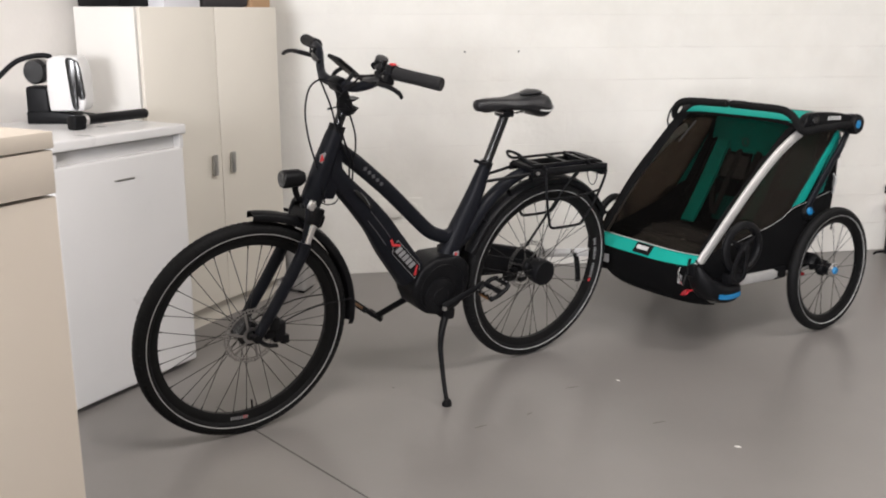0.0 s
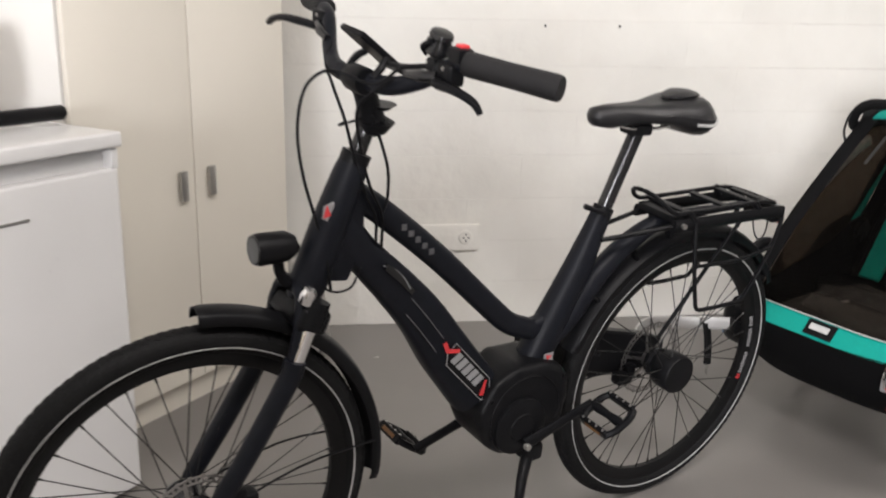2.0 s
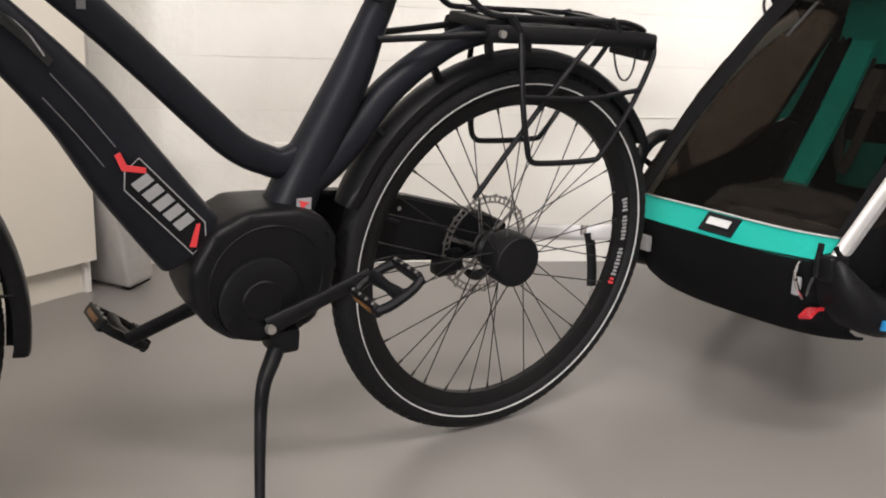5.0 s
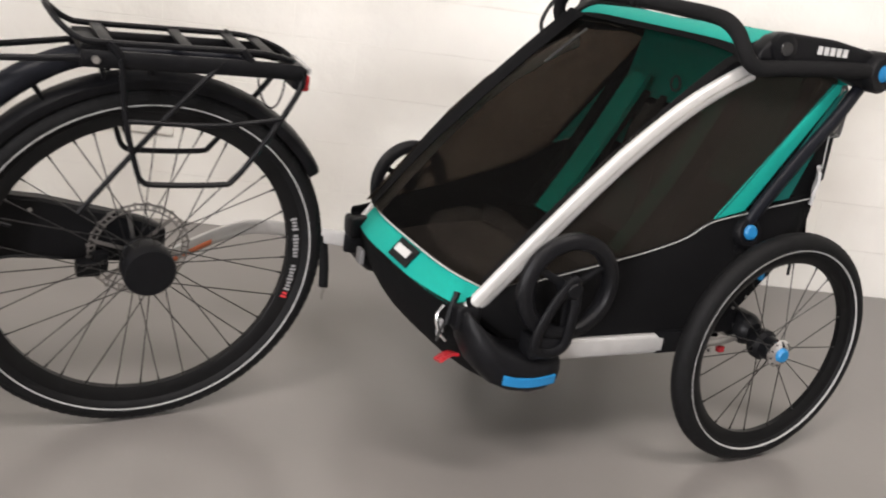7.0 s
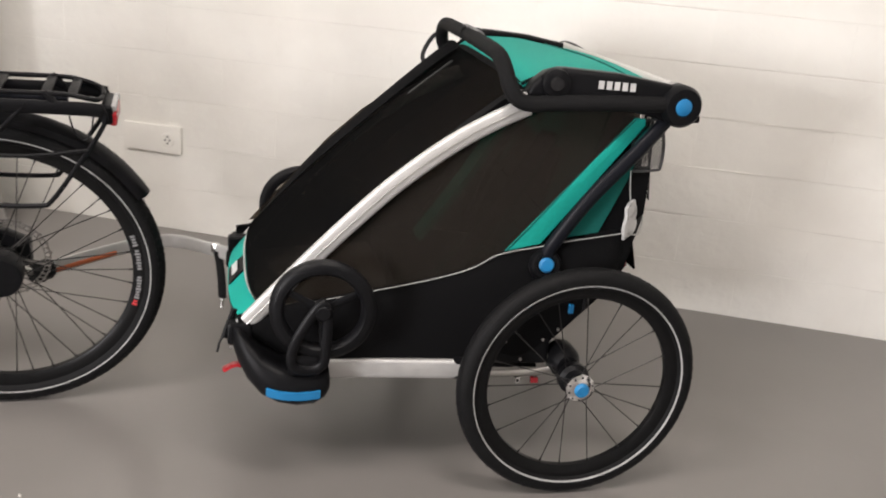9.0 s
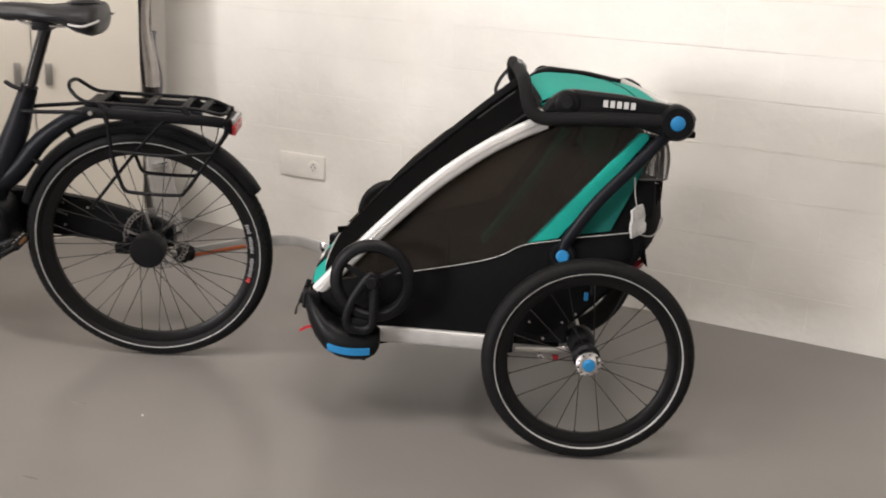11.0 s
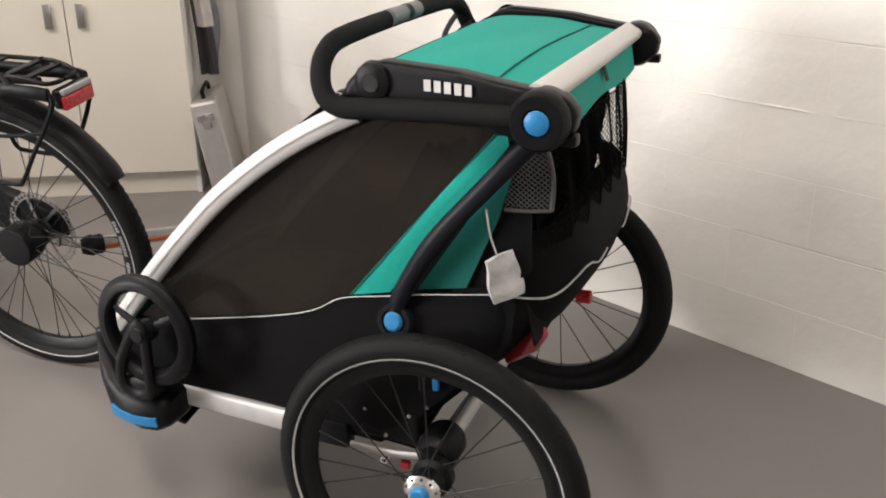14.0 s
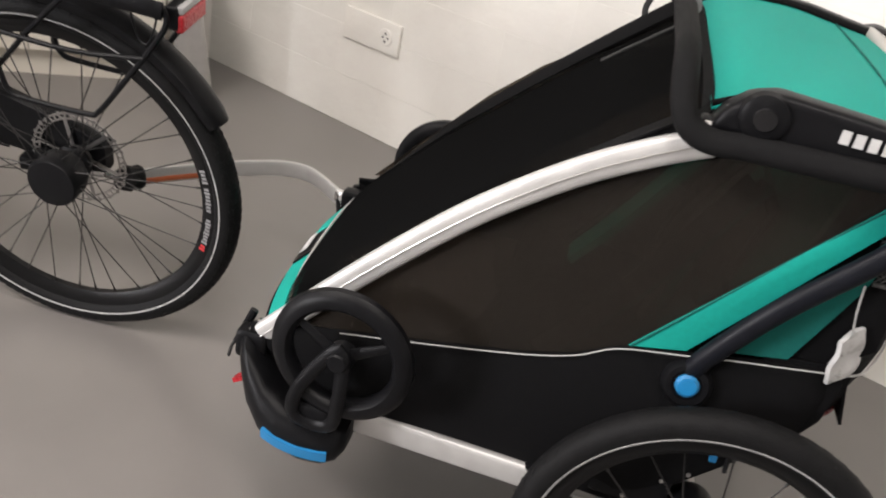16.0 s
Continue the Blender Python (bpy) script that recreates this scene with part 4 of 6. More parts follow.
# head lamp
M_LAMP = Matrix.Translation((1.052, 0, 0.823)) @ Matrix.Rotation(radians(-90), 4, "Z")
lamp = part("head_lamp", lathe([(0, 0.040), (0.025, 0.038), (0.028, 0.030), (0.0265, -0.018), (0.018, -0.034), (0, -0.038)], 26, m=M_LAMP), PLASTIC, bike, "round black head lamp")
part("lens", lathe([(0, 0.0408), (0.0225, 0.0396), (0.0225, 0.038), (0, 0.038)], 26, m=M_LAMP), DARK_LENS, lamp, "dark glass lens")
part("lens_ring", lathe([(0.0225, 0.0382), (0.0245, 0.0402), (0.0262, 0.0372)], 26, True, m=M_LAMP), GLOSS, lamp)
part("lamp_bracket", tube([(0.992, 0, 0.745), (1.027, 0, 0.752), (1.042, 0, 0.775), (1.047, 0, 0.800)], 0.010, 8, 4, squash=0.7), PLASTIC, bike)
part("fork_cap", lathe([(0, 0.030), (0.008, 0.028), (0.013, 0.020), (0.0145, 0.0), (0, 0.0)], 20, m=Matrix.Translation((1.016, 0.052, 0.740)) @ Matrix.Rotation(radians(70), 4, "X")), CHROME, bike, "polished fork cap")

# stem and handlebar
part("steerer", tube([(0.909, 0, 0.965), (0.885, 0, 1.030)], 0.0155, 14, 1), GLOSS, bike)
part("headset", tube([(0.912, 0, 0.957), (0.905, 0, 0.976)], 0.026, 16, 1), PLASTIC, bike)
part("stem_knuckle", sweep([[(0.868 + dx + r * math.cos(a), r * 1.05 * math.sin(a), 1.034 + dz) for a in (2 * math.pi * k / 16 for k in range(16))] for r, dx, dz in ((0.012, 0.012, -0.030), (0.024, 0.010, -0.024), (0.033, 0.004, -0.006), (-0.015, -0.002, 0.014), (-0.030, 0.000, 0.024))]), PLASTIC, bike)
part("stem", tube([(0.880, 0, 1.030), (0.888, 0, 1.055), (0.898, 0, 1.082), (0.907, 0, 1.099)], [0.024, 0.021, 0.020, 0.021], 14, 3), PLASTIC, bike)
part("stem_clamp", lathe([(0, -0.026), (0.021, -0.026), (0.023, -0.02), (0.023, 0.02), (0.021, 0.026), (0, 0.026)], 20, m=Matrix.Translation((0.909, 0, 1.101))), PLASTIC, bike)
part("handlebar", tube([(0.813, 0.325, 1.178), (0.852, 0.240, 1.182), (0.869, 0.175, 1.170), (0.872, 0.120, 1.133), (0.893, 0.05, 1.104), (0.912, -0.05, 1.102), (0.899, -0.105, 1.119), (0.869, -0.165, 1.167), (0.847, -0.230, 1.172), (0.816, -0.322, 1.164)], [0.0115, 0.0115, 0.0118, 0.0135, 0.0158, 0.0158, 0.0128, 0.0118, 0.0115, 0.0115], 12, 6), FRAME, bike, xf=BAR)
for s in (1, -1):
    a, b = (Vector((0.870, 0.205, 1.181)), Vector((0.811, 0.330, 1.178))) if s > 0 else (Vector((0.850, -0.205, 1.172)), Vector((0.812, -0.330, 1.162)))
    part("grip", tube([a, a.lerp(b, 0.06), a.lerp(b, 0.5), a.lerp(b, 0.94), b], [0.0170, 0.0188, 0.0182, 0.0192, 0.0170], 16, 3), GRIP, bike, "black rubber grip", xf=BAR)
    mount = part("lever_mount", box((0.872, s * 0.176, 1.158), (0.030, 0.036, 0.034), 0.008, seg=3), PLASTIC, bike, "black brake lever clamp", xf=BAR)
    part("lever_reservoir", tube([(0.886, s * 0.166, 1.150), (0.898, s * 0.140, 1.146), (0.902, s * 0.112, 1.141)], [0.0105, 0.0095, 0.006], 10, 4), GLOSS, mount, xf=BAR)
    part("clamp_bolt", lathe([(0, 0.0), (0.0035, 0.0), (0.0035, 0.004), (0, 0.004)], 10, m=Matrix.Translation((0.886, s * 0.176, 1.166))), STEEL, mount, xf=BAR)
    blade = [(0.884, 0.165, 1.143), (0.900, 0.188, 1.146), (0.896, 0.222, 1.146), (0.884, 0.246, 1.136), (0.877, 0.254, 1.122)] if s > 0 else [(0.884, -0.176, 1.146), (0.908, -0.205, 1.150), (0.920, -0.235, 1.149), (0.925, -0.262, 1.140), (0.922, -0.282, 1.128)]
    part("brake_lever", tube(blade, [0.0105, 0.0105, 0.0095, 0.0085, 0.0065], 8, 5, squash=0.7, up=(0, 0, 1)), PLASTIC, bike, xf=BAR)
bell = part("bell", lathe([(0, 0), (0.015, 0.0), (0.019, 0.004), (0.019, 0.020), (0.0165, 0.0245), (0.0165, 0.028), (0.0185, 0.030), (0.0165, 0.036), (0, 0.038)], 24, m=Matrix.Translation((0.871, 0.138, 1.178)) @ Matrix.Rotation(radians(72), 4, "X")), GLOSS, bike, "black bell on the bar", xf=BAR)
part("bell_clamp", box((0.871, 0.140, 1.158), (0.022, 0.022, 0.030), 0.006), PLASTIC, bell, xf=BAR)
part("bell_striker", tube([(0.880, 0.128, 1.176), (0.895, 0.136, 1.190), (0.890, 0.150, 1.200)], [0.004, 0.0035, 0.005], 8, 3), PLASTIC, bell, xf=BAR)
part("remote", box((0.868, 0.190, 1.189), (0.030, 0.028, 0.024), 0.007), PLASTIC, bike, "black control pad", xf=BAR)
part("remote_button", box((0.866, 0.190, 1.201), (0.016, 0.014, 0.008), 0.002), PRINT_RED, bike, "red button", xf=BAR)
M_DISP = Matrix.Translation((0.884, 0.0, 1.149)) @ Matrix.Rotation(radians(-37), 4, "Y")
display = part("display", box((0, 0, 0), (0.112, 0.062, 0.011), 0.004, seg=3), PLASTIC, bike, "black bar display", xf=BAR @ M_DISP)
part("screen", box((-0.004, 0, 0.0042), (0.076, 0.048, 0.005), 0.0), GLOSS, display, "dark screen", xf=BAR @ M_DISP)
for s in (1, -1):
    part("display_arm", tube([(0.905, s * 0.036, 1.112), (0.893, s * 0.036, 1.128), (0.878, s * 0.028, 1.141)], 0.0065, 8, 3), PLASTIC, bike, xf=BAR)
part("wire_loom", tube([(0.880, 0.030, 1.136), (0.880, 0.075, 1.140), (0.869, 0.125, 1.156)], [0.004, 0.006, 0.004], 8, 4), PLASTIC, bike, xf=BAR)

# hoses and cables from the bar to the frame
for pts in (((0.902, 0.112, 1.141), (0.916, 0.060, 1.106), (0.944, 0.0, 1.113), (0.978, 0.0, 1.115), (1.008, 0.0, 1.088), (1.018, 0.0, 1.022), (1.006, 0.004, 0.942), (0.983, 0.014, 0.860), (0.970, 0.032, 0.795), (0.965, 0.04, 0.746)),
            ((0.902, -0.112, 1.141), (0.920, -0.10, 1.112), (0.941, -0.03, 1.085), (0.938, 0.012, 1.036), (0.925, 0.022, 0.982), (0.898, 0.028, 0.905), (0.876, 0.026, 0.862), (0.870, 0.022, 0.815)),
            ((0.905, 0.10, 1.124), (0.930, 0.04, 1.066), (0.910, 0.02, 0.991), (0.893, 0.026, 0.926), (0.864, 0.026, 0.866), (0.858, 0.022, 0.805)),
            ((0.893, 0.022, 1.045), (0.876, 0.028, 0.999), (0.857, 0.024, 0.950), (0.852, 0.022, 0.901), (0.858, 0.020, 0.868))):
    part("cable", tube(pts, 0.0028, 8, 7), PLASTIC, bike)
part("cable_tie", tube([(0.938, 0.014, 1.036), (0.948, 0.010, 1.028), (0.930, 0.006, 1.030), (0.900, 0.004, 1.036)], 0.0022, 6, 4), PLASTIC, bike)
part("lamp_cable", tube([(0.985, 0.0, 0.776), (0.965, 0.03, 0.741), (0.925, 0.036, 0.741), (0.905, 0.034, 0.776)], 0.002, 6, 5), PLASTIC, bike)


# ---------------------------------------------------------------- the child trailer
# local axes: x ahead (towards the bicycle), y to its left, z up; origin under the axle's middle
M_TRAILER = pose(2.0665, 3.792, 0, 0, 0, 205.0)
# the body hangs a little nose-down
TILTED = pose(0.7, 0, 0.25) @ pose(0, 0, 0, 0, 0.8, 0) @ pose(-0.7, 0, -0.25)
trailer = thing("child_trailer", "black and green child bicycle trailer with silver frame and tinted windows", "trailer", M_TRAILER @ TILTED)
TW = 0.335                                   # half width of the cloth body, before it is drawn in


def narrowed(p):
    """The body narrows towards the nose and the canopy's front; its top sags a little to the right."""
    k = min(1.0, max(0.0, (p[0] - 0.05) / 0.65))
    top = min(1.0, max(0.0, (p[2] - 0.55) / 0.3)) * min(1.0, max(0.0, (p[0] + 0.1) / 0.2)) * (1 - k)
    sag = (0.012 - 0.009 * min(1.0, max(0.0, (p[0] + 0.10) / 0.25))) * min(1.0, max(0.0, (p[2] - 0.40) / 0.40)) * (0.34 - p[1]) / 0.68
    return Vector((p[0], p[1] * (0.94 - 0.115 * k - 0.065 * top), p[2] - sag))


def tucked(p):
    """The right stroller wheel is folded closer in."""
    return narrowed((p[0], p[1] + 0.042, p[2]))


TRAD = 0.262


def trailer_wheel(s):
    xf = Matrix.Translation((0.0, s * 0.395, TRAD - 0.0098)) @ Matrix.Rotation(0.9 if s > 0 else 2.0, 4, "Y")
    wheel = part("wheel_rim", lathe(rim_profile(0.222, 0.197, 0.0135), 64, True), RIM, trailer, "black trailer wheel rim", xf=xf)
    part("tyre", lathe(tyre_profile(TRAD, 0.0225), 80, True), RUBBER, wheel, xf=xf)
    part("reflective_stripe", lathe(stripe_profile(TRAD, 0.0225, 0.2280, 0.2308, s), 80, True), REFLEX, wheel, xf=xf)
    tread(TRAD, 0.0225, 64, RUBBER, wheel, xf, [(0.45, 0.6), (-0.45, -0.6)], (0.013, 0.0022, 0.0006))
    spokes(wheel, xf, 20, 0.024, 0.020, 0.199, SPOKE, cross=0.5)
    part("hub_shell", lathe([(0, -0.040), (0.030, -0.040), (0.034, -0.034), (0.034, -0.018), (0.026, -0.010), (0.026, 0.012), (0.021, 0.017), (0, 0.017)], 32), PLASTIC, wheel, "black hub drum", xf=xf if s > 0 else xf @ Matrix.Rotation(math.pi, 4, "Z"))
    part("hub_flange", lathe([(0.0, 0.017), (0.028, 0.017), (0.031, 0.020), (0.031, 0.024), (0.026, 0.027), (0.019, 0.031), (0, 0.031)], 32), CHROME, wheel, "polished hub flange", xf=xf if s > 0 else xf @ Matrix.Rotation(math.pi, 4, "Z"))
    for k in range(10):
        a = 2 * math.pi * k / 10
        part("flange_bolt", lathe([(0, 0.0285), (0.0022, 0.0285), (0.0022, 0.024), (0, 0.024)], 8, m=Matrix.Translation((0.0262 * math.cos(a), 0, 0.0262 * math.sin(a)))), SLOT, wheel, xf=xf if s > 0 else xf @ Matrix.Rotation(math.pi, 4, "Z"))
    part("hub_cap", lathe([(0, 0.040), (0.012, 0.040), (0.0155, 0.036), (0.0165, 0.026), (0, 0.026)], 24), BLUE, wheel, "blue quick-release cap", xf=xf if s > 0 else xf @ Matrix.Rotation(math.pi, 4, "Z"))
    part("valve", tube([(0.199, 0, 0), (0.170, 0, 0)], 0.0032, 8, 1), PLASTIC, wheel, xf=xf @ Matrix.Rotation(radians(-140), 4, "Y"))
    # stub axle and suspension arm
    TAPER[0] = narrowed
    drum = [(0, 0.300), (0.032, 0.300), (0.036, 0.310), (0.036, 0.350), (0.031, 0.362), (0.022, 0.372), (0, 0.372)]
    part("axle_housing", lathe([(r, s * y) for r, y in drum], 28, m=Matrix.Translation((0.008, 0, 0.270))), PLASTIC, trailer, "black drum behind the hub")
    part("axle_arm", tube([(0.010, s * 0.348, 0.256), (0.09, s * 0.350, 0.246), (0.172, s * 0.348, 0.242)], [0.0085, 0.0080, 0.0075], 10, 3, squash=0.7), STEEL, trailer, "silver suspension arm")
    part("suspension_block", box((0.10, s * 0.325, 0.300), (0.115, 0.035, 0.075), 0.010, seg=3), PLASTIC, trailer)
    for u, z in ((0.142, 0.318), (0.06, 0.322), (0.105, 0.275), (0.028, 0.345)):
        part("bolt", lathe([(0, s * 0.3475), (0.003, s * 0.3465), (0.0036, s * 0.341), (0, s * 0.341)], 10, m=Matrix.Translation((u, 0, z))), STEEL, trailer)
    part("arm_ring", lathe([(0.004, s * 0.340), (0.008, s * 0.340), (0.008, s * 0.352), (0.004, s * 0.352)], 14, True, m=Matrix.Translation((0.108, 0, 0.228))), CHROME, trailer, "bright metal ring")
    part("spring_stay", tube([(0.068, s * 0.332, 0.300), (0.035, s * 0.335, 0.270)], 0.006, 8, 1), STEEL, trailer)
    part("blue_tab", box((0.007, s * 0.352, 0.396), (0.010, 0.010, 0.020), 0.002), BLUE, trailer, "small blue tab")
    part("brake_button", box((0.070, s * 0.345, 0.226), (0.016, 0.012, 0.013), 0.002), DARK_RED, trailer, "small red catch")
    TAPER[0] = None


for side in (1, -1):
    trailer_wheel(side)
TAPER[0] = narrowed
part("axle_beam", tube([(0.01, -0.33, 0.262), (0.01, 0.33, 0.262)], 0.016, 12, 1), ALU, trailer, "silver axle beam")

# silver frame: side bars, floor rails
SIDE_BAR = [(0.695, 0.338, 0.347), (0.560, 0.345, 0.497), (0.470, 0.347, 0.590), (0.385, 0.349, 0.669), (0.285, 0.346, 0.743), (0.200, 0.344, 0.792), (0.135, 0.343, 0.822)]
for s in (1, -1):
    bar = part("side_bar", tube([(x, y, z) if s > 0 else (x, -0.95 * y, z - 0.026) for x, y, z in SIDE_BAR], 0.0185, 16, 5, squash=0.62, power=2.8), ALU, trailer, "bowed silver aluminium side bar", sharp=50)
    part("bar_groove", tube([(x, y + 0.0140, z + 0.001) if s > 0 else (x, -0.95 * y - 0.0140, z - 0.025) for x, y, z in SIDE_BAR], 0.0010, 6, 5), STEEL, bar, "fine groove line")
    part("floor_rail", tube([(0.60, s * 0.336, 0.259), (0.52, s * 0.342, 0.259), (0.40, s * 0.344, 0.258), (0.235, s * 0.341, 0.253)], 0.0215, 14, 4, squash=0.5, power=3.5), ALU, trailer, "flat silver floor rail", sharp=50)
    part("rail_end", box((0.215, s * 0.334, 0.255), (0.075, 0.034, 0.050), 0.008), PLASTIC, trailer)

# rear brace bars with their joints
for s in (1, -1):
    part("brace_bar", tube([(-0.148, s * 0.352, 0.806), (-0.080, s * 0.364, 0.732), (0.000, s * 0.366, 0.642), (0.057, s * 0.352, 0.552), (0.073, s * 0.345, 0.514)], 0.0150, 12, 5, squash=0.8), FRAME, trailer, "black tubular brace")
    turn = Matrix.Translation((0.074, 0, 0.496)) @ Matrix.Translation((0, s * 0.35, 0)) @ Matrix.Rotation(radians(s * 14), 4, "X") @ Matrix.Translation((0, s * -0.35, 0))
    joint_ = part("lower_joint", lathe([(r, s * y) for r, y in ((0, 0.322), (0.032, 0.322), (0.035, 0.332), (0.034, 0.352), (0.028, 0.360), (0.021, 0.360), (0.020, 0.357), (0, 0.357))], 30, m=turn), PLASTIC, trailer, "black joint with blue button")
    part("button", lathe([(r, s * y) for r, y in ((0, 0.3655), (0.012, 0.3650), (0.0160, 0.361), (0.0160, 0.356), (0, 0.356))], 26, m=turn), BLUE, joint_, "blue button")
    part("joint_tab", box((0.084, s * 0.338, 0.462), (0.030, 0.026, 0.034), 0.008), PLASTIC, trailer)

# the upper arms, which carry the handlebar
for s in (1, -1):
    poly = [(0.150, 0.844), (0.138, 0.870), (0.112, 0.893), (0.080, 0.903), (-0.040, 0.896), (-0.130, 0.881), (-0.195, 0.872), (-0.212, 0.850), (-0.207, 0.822), (-0.180, 0.804), (-0.150, 0.800), (-0.100, 0.816), (0.020, 0.841)]
    arm = part("upper_arm", plate(poly, s * 0.325, s * 0.372, 0.012, seg=3), PLASTIC, trailer, "moulded black arm with printed white bars")
    part("arm_joint", lathe([(0, s * 0.383), (0.020, s * 0.383), (0.028, s * 0.378), (0.030, s * 0.366), (0, s * 0.366)], 26, m=Matrix.Translation((0.092, 0, 0.873))), PLASTIC, arm)
    part("arm_joint_face", lathe([(0, s * 0.3865), (0.013, s * 0.386), (0.015, s * 0.382), (0, s * 0.382)], 22, m=Matrix.Translation((0.092, 0, 0.873))), GLOSS, arm)
    part("end_boss", lathe([(0, s * 0.330), (0.038, s * 0.330), (0.042, s * 0.340), (0.042, s * 0.384), (0.036, s * 0.394), (0.020, s * 0.394), (0.0185, s * 0.389), (0, s * 0.389)], 36, m=Matrix.Translation((-0.163, 0, 0.839))), PLASTIC, arm)
    part("end_button", lathe([(0, s * 0.3965), (0.012, s * 0.396), (0.0172, s * 0.393), (0.0172, s * 0.388), (0, s * 0.388)], 30, m=Matrix.Translation((-0.163, 0, 0.839))), BLUE, arm, "round blue button")
    part("boss_tab", box((-0.200, s * 0.358, 0.812), (0.024, 0.026, 0.016), 0.004), PLASTIC, arm)
    # plain bars in place of the maker's name
    for k in range(5):
        x = 0.003 - 0.0158 * k
        part("printed_bar", box((x, s * 0.3735, 0.8745 + 0.04 * x), (0.0105, 0.0020, 0.0160), 0.0), PRINT_WHITE, arm, "plain white bar")
    part("bar_socket", box((0.138, s * 0.352, 0.842), (0.040, 0.030, 0.026), 0.006), PLASTIC, trailer)
    part("bar_tip", box((0.150, s * 0.362, 0.838), (0.010, 0.016, 0.030), 0.003), CHROME, trailer)

handle = [(-0.163, 0.376, 0.841), (-0.06, 0.377, 0.841), (0.08, 0.377, 0.836), (0.138, 0.376, 0.832), (0.168, 0.374, 0.842), (0.182, 0.366, 0.864), (0.188, 0.345, 0.892), (0.190, 0.305, 0.911), (0.191, 0.25, 0.917), (0.192, 0.15, 0.919)]
handle = handle + [(0.192, 0.0, 0.920)] + [(x, -y, z) for x, y, z in reversed(handle)]
bar = part("push_bar", tube(handle, 0.0160, 16, 6), FOAM, trailer, "foam-covered black push bar")
part("bar_sleeve", tube([(0.1850, 0.070, 0.9233), (0.1850, 0.0, 0.9235), (0.1850, -0.070, 0.9233)], 0.0142, 16, 3), SLEEVE, bar, "grey reflective sleeve")
part("wrist_strap", tube([(0.180, -0.36, 0.890), (0.207, -0.365, 0.875), (0.232, -0.36, 0.83), (0.222, -0.352, 0.79)], 0.006, 8, 5, squash=0.3), WEB, trailer)

# ---- cloth body
# the front window's middle line from the canopy down to the nose
FRONT = catmull([(0.142, 0, 0.868), (0.192, 0, 0.838), (0.320, 0, 0.736), (0.520, 0, 0.560), (0.678, 0, 0.392)], 8)


def front_at(a, b):
    """The front window: a across, b from the top down."""
    f = max(0.0, min(1.0, b)) * (len(FRONT) - 1)
    k = min(int(f), len(FRONT) - 2)
    p = FRONT[k].lerp(FRONT[k + 1], f - k)
    e = abs(a - 0.5) * 2
    reach = min(1.0, b / 0.15) * min(1.0, (1 - b) / 0.3)
    crown = -0.016 * (1 - e ** 2) * reach - (0.010 * e * reach if a < 0.5 else 0.0)
    x, z = p.x + crown * 0.7 - 0.030 * max(0.0, b - 0.2) * e ** 4, p.z + crown * 0.72
    if a < 0.5:
        edge = 0.022 * min(1.0, max(0.0, (e - 0.86) / 0.08)) * min(1.0, 6 * b) * min(1.0, 4 * (1 - b))
    else:
        edge = -0.022 * e ** 3 * min(1.0, b / 0.1) * max(0.0, 1 - b / 0.7)
    return Vector((x, (a - 0.5) * 2 * 0.331, z + edge - 0.010 * e ** 6 * (1 - min(1.0, 6 * b))))


part("front_window", sheet(front_at, 16, 20, 0.002), FILM, trailer, "see-through tinted front window", sharp=80)


# the film's upright threads, too fine to count
rows, quads = [], []
for k in range(215):
    a, n0 = 0.02 + 0.96 * k / 214, len(rows)
    for j in range(15):
        q = front_at(a, j / 14)
        rows += [q + Vector((0.0011, 0, 0.0012)), q + Vector((0.00155, 0, 0.00166))]
    quads += [(n0 + 2 * j, n0 + 2 * j + 1, n0 + 2 * j + 3, n0 + 2 * j + 2) for j in range(14)]
threads = bpy.data.meshes.new("window_threads")
threads.from_pydata([narrowed(p) for p in rows], [], quads)
threads.materials.append(NET)
ob = new("window_threads", threads)
ob.parent = trailer
ob["kind"] = "stuff"


def strip(a0, a1, b0, b1, mat, name, lift=0.004, label="", n=(10, 10)):
    def at(a, b):
        p = front_at(a0 + (a1 - a0) * a, b0 + (b1 - b0) * b)
        return p + Vector((0.7, 0, 0.72)) * lift
    return part(name, sheet(at, n[0], n[1], 0.003), mat, trailer, label, sharp=80)


strip(-0.01, 0.060, 0.0, 1.0, CLOTH, "window_border", n=(2, 24))
strip(0.962, 1.01, 0.0, 1.0, CLOTH, "window_border", n=(2, 24))


def bar_z(x):
    for (xa, _, za), (xb, _, zb) in zip(SIDE_BAR, SIDE_BAR[1:]):
        if xb <= x <= xa:
            return za + (zb - za) * (x - xa) / (xb - xa)
    return SIDE_BAR[0][2] if x > SIDE_BAR[0][0] else SIDE_BAR[-1][2]


def flank_at(a, b, s):
    """Cloth from the window's edge down to the side bar."""
    p = front_at(0.5 + 0.5 * s, 0.04 + 0.92 * b)
    return Vector((p.x, s * (0.331 + 0.006 * a), p.z + 0.004 + (bar_z(p.x) - p.z - 0.012) * a))


for s in (1, -1):
    part("window_flank", sheet(lambda a, b: flank_at(a, b, s), 3, 20, 0.003), CLOTH, trailer, sharp=80)
strip(0.055, 0.965, 0.0, 0.07, CLOTH, "window_hem", 0.0045, "black hem above the window", n=(16, 5))
strip(0.16, 0.176, 0.24, 0.46, WEB, "window_strap", 0.007, n=(2, 8))


def band_at(a, b):
    """The green band across the nose."""
    y = (a - 0.5) * 2 * 0.308
    e = abs(a - 0.5) * 2
    x = 0.680 - 0.030 * e ** 3 + 0.040 * b
    z = 0.388 - 0.043 * b ** 1.1 + 0.003 * math.sin(5 * a)
    return Vector((x, y, z))


